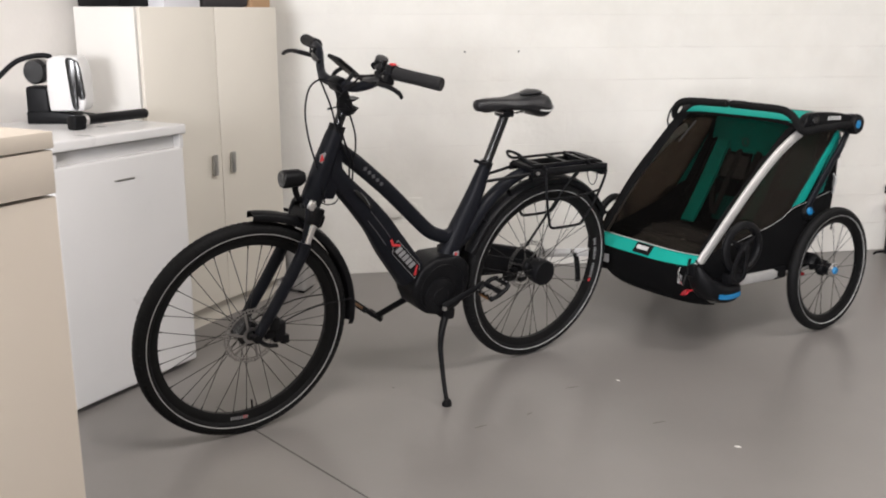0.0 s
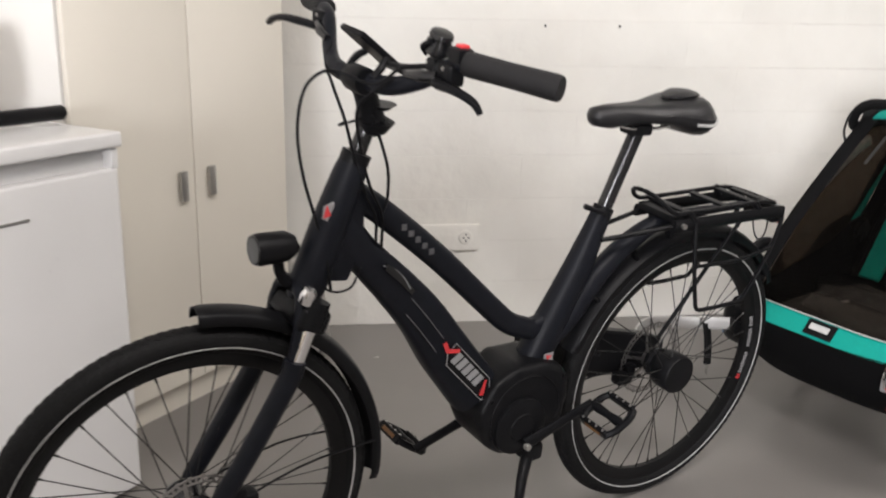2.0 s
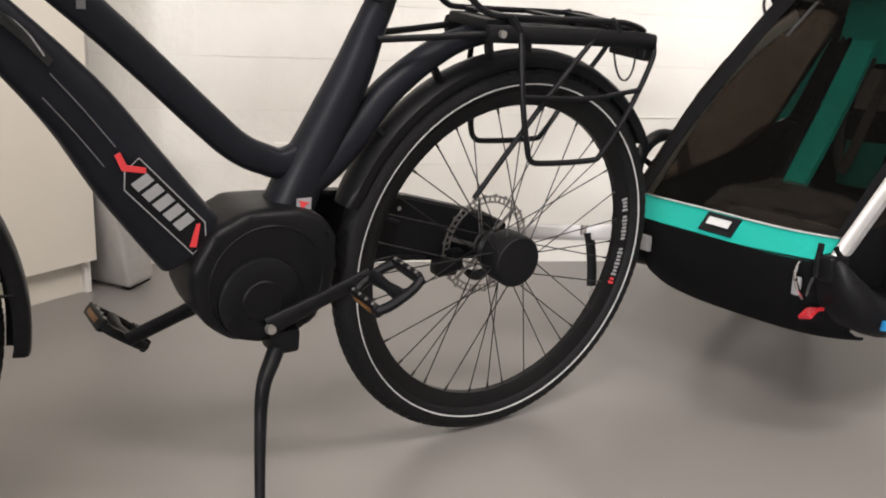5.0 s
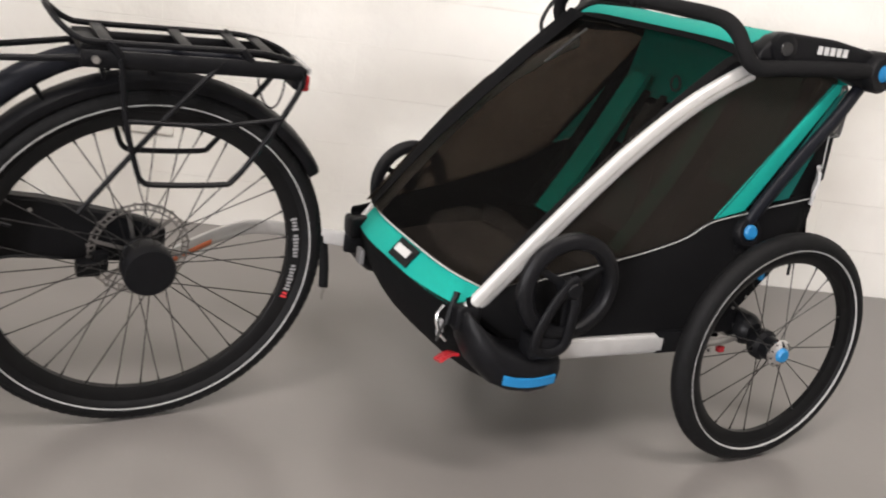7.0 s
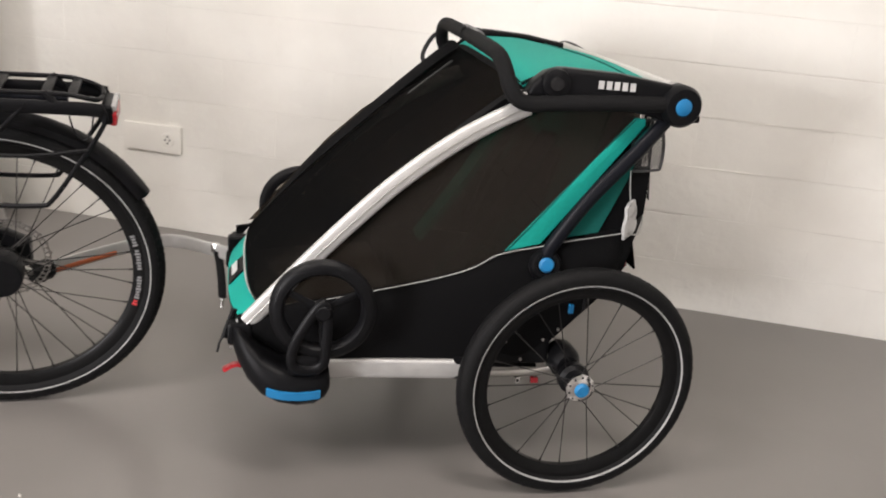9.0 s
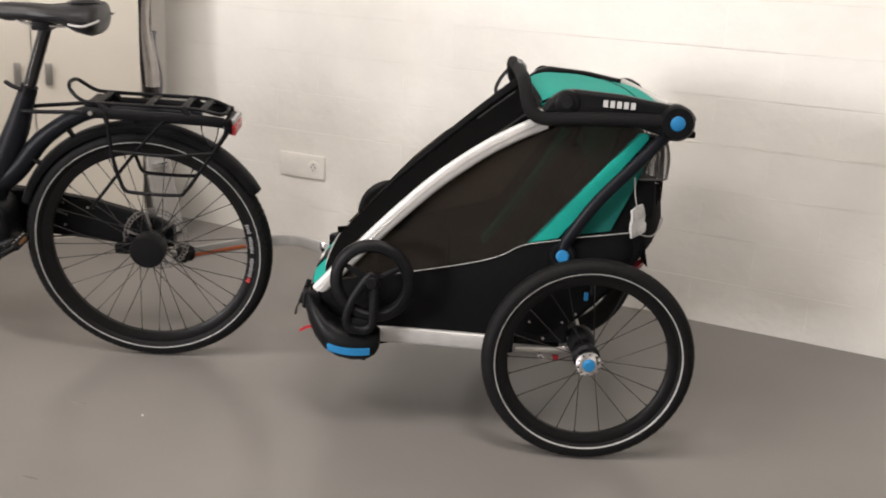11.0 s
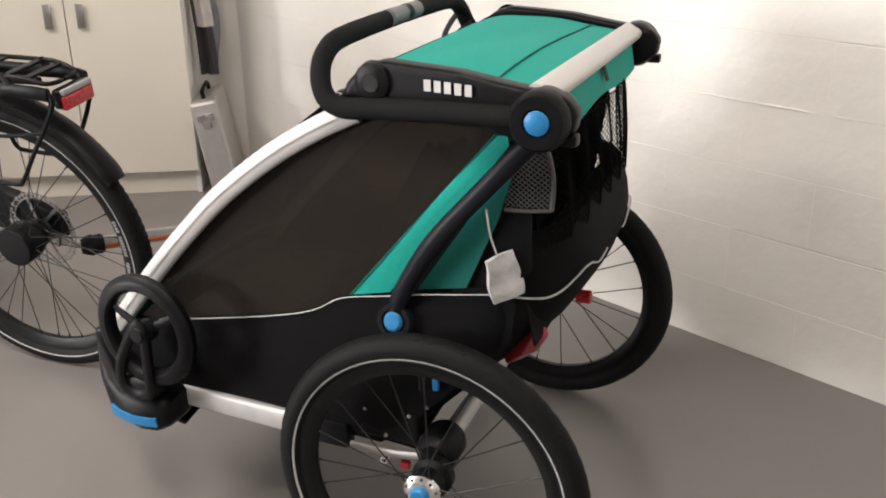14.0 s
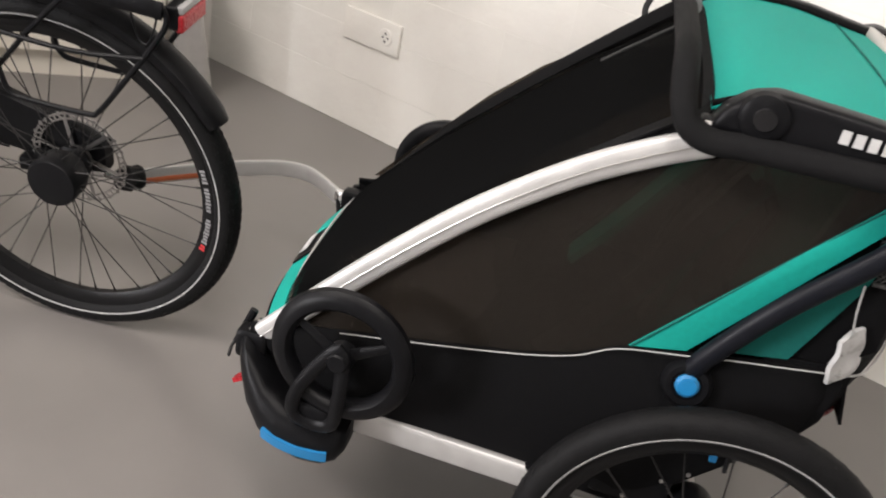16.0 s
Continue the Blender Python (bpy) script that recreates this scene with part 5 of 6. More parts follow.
band = part("nose_band", sheet(band_at, 18, 3, 0.006), GREEN, trailer, "green band across the nose", sharp=80)
part("nose_label", sheet(lambda a, b: band_at(0.435 + 0.17 * a, 0.12 + 0.76 * b) + Vector((0.003, 0, 0.003)), 3, 2, 0.003), PLASTIC, band, "black woven label")
part("nose_label_print", sheet(lambda a, b: band_at(0.462 + 0.115 * a, 0.34 + 0.30 * b) + Vector((0.006, 0, 0.006)), 3, 2, 0.001), PRINT_WHITE, band, "plain white print")
part("nose_piping", tube([band_at(k / 12, 0.0) + Vector((0.003, 0, 0.002)) for k in range(13)], 0.0022, 6, 2), PIPING, band, "pale piping")


def nose_at(a, b):
    """The black nose panel below the band, curving under."""
    y = (a - 0.5) * 2 * 0.318
    e = abs(a - 0.5) * 2
    t = b * math.pi / 2
    x = 0.720 - 0.032 * e ** 3 - 0.13 * (1 - math.cos(t)) - 0.018 * math.sin(2 * t)
    z = 0.345 - 0.188 * math.sin(t) + 0.014 * e ** 4 * math.sin(t)
    return Vector((x, y, z))


part("nose_panel", sheet(nose_at, 18, 10, 0.006), CLOTH, trailer, "black cloth nose panel", sharp=80)
part("floor_pan", sheet(lambda a, b: Vector((0.615 - 0.555 * b, (a - 0.5) * 0.64, 0.205 + 0.050 * min(1, b * 2.2) + 0.01 * math.sin(6 * a + 4 * b))), 10, 14, 0.006), CLOTH, trailer, sharp=80)
for s in (1, -1):
    part("nose_buckle", box((0.712, s * (0.262 if s > 0 else 0.225), 0.292), (0.010, 0.019 if s > 0 else 0.034, 0.036), 0.003), PRINT_GREY, trailer, "pale reflective buckle patch")
    if s > 0:
        part("nose_hook", tube([(0.708, s * 0.262, 0.338), (0.722, s * 0.264, 0.318), (0.715, s * 0.268, 0.288), (0.700, s * 0.272, 0.268)], 0.0045, 8, 4), CHROME, trailer)

# sides: a screen window above a seam, black cloth below it, green panels behind
SEAM = [(0.690, 0.380), (0.560, 0.408), (0.430, 0.434), (0.300, 0.463), (0.225, 0.487), (0.172, 0.517), (0.088, 0.535), (0.035, 0.546), (-0.037, 0.556), (-0.105, 0.566)]


def seam_z(x):
    for (xa, za), (xb, zb) in zip(SEAM, SEAM[1:]):
        if xb <= x <= xa:
            return za + (zb - za) * (x - xa) / (xb - xa)
    return SEAM[0][1] if x > SEAM[0][0] else SEAM[-1][1]


def low_z(x):
    """The lower edge of the side cloth."""
    if x > 0.55:
        return 0.245 + (x - 0.55) * 0.7
    if x > 0.11:
        return 0.254
    return 0.254 + (0.11 - x) * 1.02


def side_at(a, b, s):
    """The black side cloth, drawn in towards its rear corner."""
    x = 0.70 - 0.83 * a
    back = max(0.0, -0.05 - x)
    y = TW + 0.004 + 0.008 * math.sin(math.pi * b) + 0.004 * math.sin(9 * a + 3 * b) * min(1, (x + 0.14) / 0.2) - 5.5 * back * back
    return Vector((x, s * y, low_z(x) + (seam_z(x) - low_z(x)) * b))


for s in (1, -1):
    poly = [(0.668, 0.396), (0.556, 0.520), (0.470, 0.614), (0.385, 0.690), (0.285, 0.760), (0.19, 0.808), (0.10, 0.836), (-0.094, 0.836), (-0.099, 0.802), (0.158, 0.516), (0.225, 0.485), (0.300, 0.461), (0.430, 0.432), (0.560, 0.406)]
    part("side_window", plate(poly, s * (TW - 0.003), s * TW), SCREEN, trailer, "dark see-through side screen")
    part("side_cloth", sheet(lambda a, b: side_at(a, b, s), 30, 6, 0.006), CLOTH, trailer, "black nylon side cloth", sharp=80)
    part("seam_piping", tube([(x, s * (TW + 0.012), z) for x, z in SEAM[1:]], 0.0011, 6, 4), PIPING, trailer, "grey reflective piping")
    part("green_strip", plate([(0.160, 0.522), (0.086, 0.539), (-0.110, 0.792), (-0.108, 0.806), (-0.087, 0.806)], s * (TW + 0.001), s * (TW + 0.005), 0.001), GREEN, trailer, "green side strip")
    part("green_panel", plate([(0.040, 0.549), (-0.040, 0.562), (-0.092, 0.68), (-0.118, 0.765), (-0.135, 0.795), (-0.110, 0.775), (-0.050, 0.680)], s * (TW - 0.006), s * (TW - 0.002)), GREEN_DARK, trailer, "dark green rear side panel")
    part("side_lining", plate([(0.060, 0.545), (-0.095, 0.562), (-0.128, 0.800), (-0.080, 0.808), (0.100, 0.540)], s * (TW - 0.016), s * (TW - 0.012)), CLOTH, trailer)
    part("strip_piping", tube([(0.157, s * (TW + 0.006), 0.524), (0.025, s * (TW + 0.006), 0.676), (-0.089, s * (TW + 0.006), 0.806)], 0.0016, 6, 3), GREEN_DARK, trailer)

# canopy on top, over the grey rear bar


def canopy_at(a, b):
    y = (a - 0.5) * 2 * 0.335
    e = abs(a - 0.5) * 2
    x = 0.148 - 0.290 * b
    z = 0.866 + 0.029 * (1 - math.exp(-8 * b)) + 0.002 * math.sin(math.pi * b) - 0.010 * b - 0.010 * b ** 4 - 0.006 * e ** 4
    z += 0.003 * math.sin(6 * a + 5 * b) * min(1, 6 * b) + 0.0022 * math.sin(13 * b + 9 * a) * (1 - b) * min(1, 6 * b)
    return Vector((x, y, z))


canopy = part("canopy", sheet(canopy_at, 36, 22, 0.003), GREEN, trailer, "green nylon canopy", sharp=80)
part("canopy_fold", tube([canopy_at(0.03 + 0.94 * k / 10, 0.80) + Vector((0, 0, 0.0012)) for k in range(11)], 0.0018, 6, 2), GREEN_DARK, canopy, "dark fold line")
for a in (0.012, 0.988):
    part("canopy_edge", tube([canopy_at(a, k / 8) + Vector((0, 0, 0.002)) for k in range(9)], 0.005, 8, 2), CLOTH, canopy, "black edging")
part("rear_bar", tube([(-0.158, -0.345, 0.866), (-0.158, 0.350, 0.869)], 0.0205, 16, 1, squash=0.55, up=(-0.40, 0, 0.92), power=3.0), GREYBAR, trailer, "flat grey reflective rear bar")
part("canopy_back", sheet(lambda a, b: Vector((-0.162 - 0.010 * b, (a - 0.5) * 0.60, 0.862 - 0.062 * b - 0.006 * math.sin(9 * a))), 14, 4, 0.003), GREEN, trailer, "green canopy flap", sharp=80)
part("flap_strap", sheet(lambda a, b: Vector((-0.168 - 0.010 * b, -0.02 + 0.018 * a, 0.857 - 0.030 * b)), 1, 4, 0.002), WEB, trailer)

# the back: a net above, black luggage cloth below


def back_at(a, b, bulge=0.018):
    y = (a - 0.5) * 2 * 0.315
    e = abs(a - 0.5) * 2
    x = -0.158 - bulge * math.sin(math.pi * min(1, 0.25 + 0.75 * b)) * (1 - e ** 4) - 0.02 * b + 0.025 * e ** 4 + 0.0045 * math.sin(46 * a + 3 * b) * min(1, 4 * b)
    return Vector((x, y, 0.835 - 0.30 * b))


net = bmesh.new()
N, K = 52, 16
grid = [[net.verts.new(back_at(i / N, 0.12 + 0.57 * j / K)) for j in range(K + 1)] for i in range(N + 1)]
for i in range(N):
    for j in range(K):
        net.faces.new((grid[i][j], grid[i + 1][j], grid[i + 1][j + 1], grid[i][j + 1]))
bmesh.ops.poke(net, faces=net.faces[:])
bmesh.ops.dissolve_edges(net, edges=[e for e in net.edges if (e.verts[0].index < (N + 1) * (K + 1) and e.verts[1].index < (N + 1) * (K + 1)) and len(e.link_faces) == 2], use_verts=False)
bmesh.ops.wireframe(net, faces=net.faces[:], thickness=0.0019, offset=0.0, use_replace=True, use_boundary=True, use_even_offset=False)
ob = part("back_net", net, NET, trailer, "black luggage net")
for s in (1,):
    sn = bmesh.new()

    def net_at(u, v):
        """The side net: u from the brace back, v downwards, bellied outwards."""
        belly = math.sin(math.pi * min(1.0, 0.15 + 0.85 * v)) * u
        return Vector((-0.080 - 0.020 * v - 0.066 * u - 0.012 * belly, s * (TW - 0.005 - 0.016 * u * u), 0.800 - 0.106 * v))

    for k in range(-9, 15):
        for way in (1, -1):
            pts = [net_at(u, v) for u, v in ((j / 8, (k / 14 + 0.62 * j / 8) if way > 0 else (k / 14 + 0.62 * (1 - j / 8))) for j in range(9)) if 0 <= v <= 1]
            if len(pts) > 1:
                tube(pts, 0.0010, 4, 1, bm=sn)
    for v in (0.0, 1.0):
        tube([net_at(j / 6, v) for j in range(7)], 0.0030, 6, 1, bm=sn)
    tube([net_at(1.0, j / 8) for j in range(9)], 0.0035, 6, 1, bm=sn)
    ob = part("side_net", sn, NET_GREY, trailer, "dark grey net with fine meshes")
    ob["kind"] = "stuff"
    part("net_edge", plate([(-0.092, 0.702), (-0.140, 0.702), (-0.140, 0.60), (-0.10, 0.568), (-0.02, 0.562), (-0.05, 0.61)], s * (TW - 0.014), s * (TW - 0.010)), CLOTH, trailer)


def bag_at(a, b):
    y = (a - 0.5) * 2 * 0.325
    e = abs(a - 0.5) * 2
    # from the net's foot out and down, then forward under the body
    prof = [(-0.180, 0.650), (-0.197, 0.610), (-0.202, 0.565), (-0.190, 0.515), (-0.155, 0.460), (-0.090, 0.395), (0.000, 0.318), (0.075, 0.272)]
    f = b * (len(prof) - 1)
    k = min(int(f), len(prof) - 2)
    x = prof[k][0] + (prof[k + 1][0] - prof[k][0]) * (f - k)
    z = prof[k][1] + (prof[k + 1][1] - prof[k][1]) * (f - k)
    return Vector((x + 0.088 * e ** 4, y, z + 0.004 * math.sin(11 * a)))


part("luggage_bag", sheet(bag_at, 24, 18, 0.006), CLOTH, trailer, "black luggage bag cloth", sharp=80)
for s in (1, -1):
    cheek = [(-0.020, 0.560), (-0.112, 0.570), (-0.118, 0.540), (-0.110, 0.480), (-0.080, 0.430), (-0.020, 0.370), (0.040, 0.310), (0.100, 0.262), (0.100, 0.40)]
    part("bag_side", plate(cheek, s * (TW - 0.012), s * (TW - 0.004), 0.002), CLOTH, trailer)
    part("bag_piping", tube([bag_at(0.5 + s * (0.10 + 0.40 * k / 10), 0.32 + 0.03 * math.sin(k)) + Vector((-0.004, 0, 0)) for k in range(11)] + [(-0.105, s * (TW + 0.004), 0.566)], 0.0018, 6, 3), PIPING, trailer, "grey reflective piping")
    lens = Matrix.Translation((-0.112, s * 0.250, 0.440)) @ Matrix.Rotation(radians(s * -35), 4, "Z") @ Matrix.Rotation(radians(-42), 4, "Y")
    part("rear_reflector", plate([(-0.008, -0.052), (0.004, -0.050), (0.004, 0.050), (-0.010, 0.044), (-0.016, 0.0)], -0.018, 0.018, 0.004, m=lens), DARK_RED, trailer, "long red rear reflector")
part("back_reflector", lathe([(0, 0), (0.013, 0), (0.013, 0.026), (0, 0.030)], 20, m=Matrix.Translation((-0.128, -0.05, 0.405)) @ Matrix.Rotation(radians(90), 4, "Z")), RED_LENS, trailer, "red round reflector")

# folded front wheels on both sides, each in its bracket on a corner bumper
for s in (1, -1):
    TAPER[0] = narrowed if s > 0 else tucked
    c = Matrix.Translation((0.536, s * 0.424, 0.421))
    jog = part("stroller_wheel", lathe([(r, s * y) for r, y in ((0.100, -0.013), (0.105, -0.006), (0.105, 0.006), (0.100, 0.013), (0.092, 0.018), (0.082, 0.018), (0.077, 0.013), (0.075, 0.006), (0.075, -0.006), (0.077, -0.013), (0.082, -0.018), (0.092, -0.018))], 56, True), PLASTIC, trailer, "small black stroller wheel", xf=c)
    for k in range(3):
        a = radians(30 + 120 * k)
        part("wheel_spoke", tube([(0.008 * math.cos(a), 0.004 * s, 0.008 * math.sin(a)), (0.086 * math.cos(a), 0.004 * s, 0.086 * math.sin(a))], [0.010, 0.006], 8, 1, squash=0.6), PLASTIC, jog, xf=c)
    part("wheel_hub", lathe([(0, s * 0.018), (0.016, s * 0.018), (0.020, s * 0.010), (0.020, s * -0.010), (0, s * -0.012)], 20), PLASTIC, jog, xf=c)
    part("wheel_fork", tube([(0.536, s * 0.446, 0.442), (0.566, s * 0.446, 0.404), (0.592, s * 0.446, 0.352), (0.596, s * 0.442, 0.308), (0.566, s * 0.438, 0.294), (0.536, s * 0.442, 0.308), (0.530, s * 0.446, 0.352), (0.528, s * 0.446, 0.404)], 0.0105, 10, 4, closed=True, squash=0.8), PLASTIC, trailer, "black moulded wheel yoke")
    part("fork_foot", box((0.570, s * 0.412, 0.304), (0.066, 0.055, 0.046), 0.012, seg=3), PLASTIC, trailer)
    part("fork_cap", lathe([(0, s * 0.458), (0.013, s * 0.457), (0.018, s * 0.450), (0.018, s * 0.430), (0, s * 0.430)], 20, m=Matrix.Translation((0.537, 0, 0.423))), PLASTIC, trailer)
    TAPER[0] = narrowed
    sec = []
    for u, y0, y1, z0, z1 in ((0.710, 0.310, 0.361, 0.318, 0.366), (0.700, 0.298, 0.380, 0.288, 0.366), (0.682, 0.290, 0.404, 0.254, 0.346), (0.655, 0.288, 0.424, 0.226, 0.318), (0.622, 0.292, 0.435, 0.212, 0.300), (0.585, 0.300, 0.439, 0.207, 0.294), (0.550, 0.308, 0.436, 0.211, 0.292), (0.528, 0.316, 0.428, 0.224, 0.288), (0.518, 0.326, 0.414, 0.240, 0.282)):
        ring = []
        for k in range(16):
            a = 2 * math.pi * k / 16
            ring.append((u, s * ((y0 + y1) / 2 + (y1 - y0) / 2 * flat(math.cos(a), 3.0)), (z0 + z1) / 2 - 0.006 + (z1 - z0) / 2 * flat(math.sin(a), 3.0)))
        sec.append(ring)
    bumper = part("corner_bumper", sweep(sec), PLASTIC, trailer, "moulded black corner bumper", sharp=50)
    skin = catmull([(0.646, 0.4300, 0), (0.630, 0.4350, 0), (0.610, 0.4390, 0), (0.586, 0.4408, 0), (0.562, 0.4396, 0), (0.538, 0.4352, 0)], 4)
    part("bumper_strip", sheet(lambda a, b: Vector((skin[int(a * 20 + 0.5)].x, s * (skin[int(a * 20 + 0.5)].y + 0.0025 - 0.003 * (1 - b)), 0.232 - 0.004 * math.sin(math.pi * a) - 0.003 * a + 0.018 * b)), 20, 3, 0.008), BLUE, bumper, "curved blue strip")
    part("bar_foot", box((0.696, s * 0.336 if s > 0 else -0.300, 0.340), (0.050, 0.040, 0.050), 0.010, seg=3), PLASTIC, trailer)
    if s > 0:
        part("nose_clip", tube([(0.706, s * 0.31, 0.382), (0.718, s * 0.315, 0.350), (0.728, s * 0.322, 0.322)], 0.007, 8, 4), PLASTIC, trailer)
    if s > 0:
        part("red_pull", sheet(lambda a, b: Vector((0.690 + 0.042 * a, s * (0.292 + 0.030 * b), 0.252 - 0.006 * a + 0.005 * math.sin(4 * a) + 0.006 * b)), 8, 3, 0.007), RED_LENS, trailer, "red pull tab", sharp=60)
    if s > 0:
        part("loose_strap", tube([(0.715, s * 0.318, 0.335), (0.735, s * 0.318, 0.315), (0.742, s * 0.316, 0.288)], 0.003, 6, 4), WEB, trailer)

# the seat inside: a green back with two mesh windows, wings at both sides, black cushions


def back_x(z):
    return 0.045 - 0.26 * (z - 0.45)


part("seat_back", sheet(lambda a, b: Vector((back_x(0.36 + 0.50 * b) - 0.030, (a - 0.5) * 0.60, 0.36 + 0.50 * b)), 14, 10, 0.012), CLOTH, trailer, "black seat back shell", sharp=80)
back = part("back_panel", sheet(lambda a, b: Vector((back_x(0.555 + 0.305 * b) + 0.006 * math.sin(math.pi * a), (a - 0.5) * 0.58, 0.555 + 0.305 * b + 0.003 * math.sin(9 * a))), 18, 8, 0.008), GREEN, trailer, "green padded seat back panel", sharp=80)
part("back_mark", lathe([(0.020, 0), (0.020, 0.003), (0.015, 0.003), (0.015, 0)], 24, True, m=Matrix.Translation((back_x(0.735) + 0.016, -0.075, 0.735)) @ Matrix.Rotation(radians(-90), 4, "Z")), PRINT_DIM, back, "dim printed ring")
for y0, y1 in ((-0.175, -0.035), (-0.002, 0.125)):
    part("window_frame", sheet(lambda a, b: Vector((back_x(0.560 + 0.128 * b) + 0.013, y0 - 0.012 + (y1 - y0 + 0.024) * a, 0.560 + 0.128 * b)), 4, 4, 0.004), CLOTH, back, "black window edging", sharp=80)
    part("back_mesh", sheet(lambda a, b: Vector((back_x(0.574 + 0.100 * b) + 0.019, y0 + (y1 - y0) * a, 0.574 + 0.100 * b)), 4, 4, 0.003), SEAT_GREY, back, "grey mesh window", sharp=80)
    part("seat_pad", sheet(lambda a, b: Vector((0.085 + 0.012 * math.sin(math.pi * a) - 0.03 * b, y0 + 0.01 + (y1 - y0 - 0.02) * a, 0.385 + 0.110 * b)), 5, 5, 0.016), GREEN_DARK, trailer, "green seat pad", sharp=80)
part("seat_shell", sheet(lambda a, b: Vector((back_x(0.36 + 0.20 * b) + 0.012 + 0.010 * math.sin(2 * math.pi * a) ** 2, (a - 0.5) * 0.58, 0.36 + 0.20 * b)), 14, 6, 0.012), CLOTH, trailer, "black padded lower back", sharp=80)
part("seat_base", sheet(lambda a, b: Vector((0.05 + 0.30 * b, (a - 0.5) * 0.60, 0.352 + 0.030 * b + 0.010 * math.sin(math.pi * 2 * a))), 14, 8, 0.045), CLOTH, trailer, "black seat cushion", sharp=80)
part("foot_well", sheet(lambda a, b: Vector((0.36 + 0.30 * b, (a - 0.5) * 0.60, 0.335 - 0.01 * b + 0.004 * math.sin(7 * a + 4 * b))), 8, 8, 0.006), SEAT_GREY, trailer, "grey foot mat", sharp=80)
for q in (-1, 1):
    part("seat_wing", sheet(lambda a, b: Vector((0.035 + 0.225 * b, q * (0.205 - 0.075 * a), 0.745 - 0.345 * b - 0.02 * math.sin(math.pi * b))), 4, 12, 0.014), GREEN, trailer, "green seat wing", sharp=80)
    part("wing_back", sheet(lambda a, b: Vector((0.035 + 0.225 * b + 0.030 * a, q * 0.216, 0.745 - 0.345 * b - 0.02 * math.sin(math.pi * b) + 0.022 * a - 0.012)), 2, 12, 0.004), CLOTH, trailer, sharp=80)
    part("wing_edge", tube([(0.040, q * 0.208, 0.748), (0.150, q * 0.208, 0.565), (0.262, q * 0.206, 0.400)], 0.007, 8, 4), CLOTH, trailer)
    for y0 in (-0.125, 0.055):
        part("harness", tube([(back_x(0.70) + 0.022, y0 + q * 0.034, 0.70), (0.085, y0 + q * 0.038, 0.57), (0.115, y0 + q * 0.020, 0.47), (0.125, y0, 0.42)], 0.015, 8, 5, squash=0.3, up=(1, 0, 0)), WEB, trailer)
part("rear_inner", sheet(lambda a, b: Vector((-0.115 - 0.03 * b, (a - 0.5) * 0.62, 0.60 - 0.13 * b)), 6, 6, 0.004), CLOTH, trailer, sharp=80)

TAPER[0] = None

# things in and on the trailer
bag = bmesh.new()
bmesh.ops.create_icosphere(bag, subdivisions=4, radius=1.0)
for v in bag.verts:
    k = 1 + 0.28 * noise.noise(v.co * 2.3 + Vector((3, 1, 4))) + 0.14 * noise.noise(v.co * 6)
    v.co = Vector((v.co.x * 0.12 * k, v.co.y * 0.18 * k, max(-0.035, v.co.z * 0.055 * k)))
solid("plastic_bag", bag, PLASTIC_BAG, "crumpled clear plastic bag on the trailer seat", "bag", M_TRAILER @ Matrix.Translation((0.50, 0.02, 0.385)), sharp=25)

pouch = thing("pouch_tag", "white sealed plastic pouch hanging on a cord from the trailer", "tag", M_TRAILER @ Matrix.Translation((-0.100, 0.322, 0.603)) @ Matrix.Rotation(radians(44), 4, "Z") @ Matrix.Rotation(radians(14), 4, "Y"))
part("pouch", sheet(lambda a, b: Vector(((a - 0.5) * (0.050 + 0.005 * math.sin(5 * b)), 0.0022 * math.sin(5 * a + 3 * b) + 0.0012 * math.sin(11 * b), (b - 0.5) * 0.074)), 10, 12, 0.006), POUCH, pouch, sharp=60)
part("cord", tube([(0.004, 0.0, 0.040), (0.006, -0.002, 0.075), (0.002, -0.004, 0.115)], 0.0014, 6, 4), PIPING, pouch)

# the tow arm from the nose of the trailer to the bicycle's axle
tow = thing("tow_arm", "silver tow arm with orange strap and black hitch", "tow arm")
ARM = [(0.925, 3.488, 0.283), (0.955, 3.590, 0.281), (0.996, 3.698, 0.280), (1.032, 3.765, 0.280), (1.058, 3.800, 0.280), (1.092, 3.822, 0.280), (1.140, 3.822, 0.281), (1.250, 3.782, 0.288), (1.312, 3.740, 0.300)]
part("arm", tube(ARM, 0.0052, 14, 6, squash=3.6, up=(0, 0, 1), power=3.5), ALU, tow, sharp=50)
part("strap", tube([(x, y, z - 0.007) for x, y, z in ARM[:3]], 0.0066, 12, 5, squash=1.1, up=(0, 0, 1), power=3.5), ORANGE, tow, "orange safety strap", sharp=50)
part("coupling", lathe([(0, 0), (0.022, 0), (0.026, 0.008), (0.024, 0.020), (0.028, 0.030), (0.024, 0.042), (0.018, 0.055), (0, 0.055)], 20, m=Matrix.Translation((0.931, 3.515, 0.283)) @ Matrix.Rotation(radians(165.0), 4, "Z")), RUBBER, tow, "black rubber coupling")
part("hitch_block", box((0.904, 3.418, 0.330), (0.034, 0.034, 0.062), 0.006), CHROME, tow, "polished axle hitch")
part("hitch_pin", tube([(0.906, 3.425, 0.310), (0.918, 3.470, 0.286)], 0.009, 10, 1), STEEL, tow)
part("pin_strap", tube([(1.245, 3.780, 0.288), (1.252, 3.780, 0.255), (1.258, 3.779, 0.205), (1.260, 3.779, 0.158)], 0.012, 10, 5, squash=0.35, up=(0, 1, 0)), RUBBER, tow, "black webbing strap")
part("pin", tube([(1.260, 3.779, 0.158), (1.261, 3.779, 0.148), (1.258, 3.779, 0.138), (1.262, 3.779, 0.126)], 0.004, 8, 1), CHROME, tow)
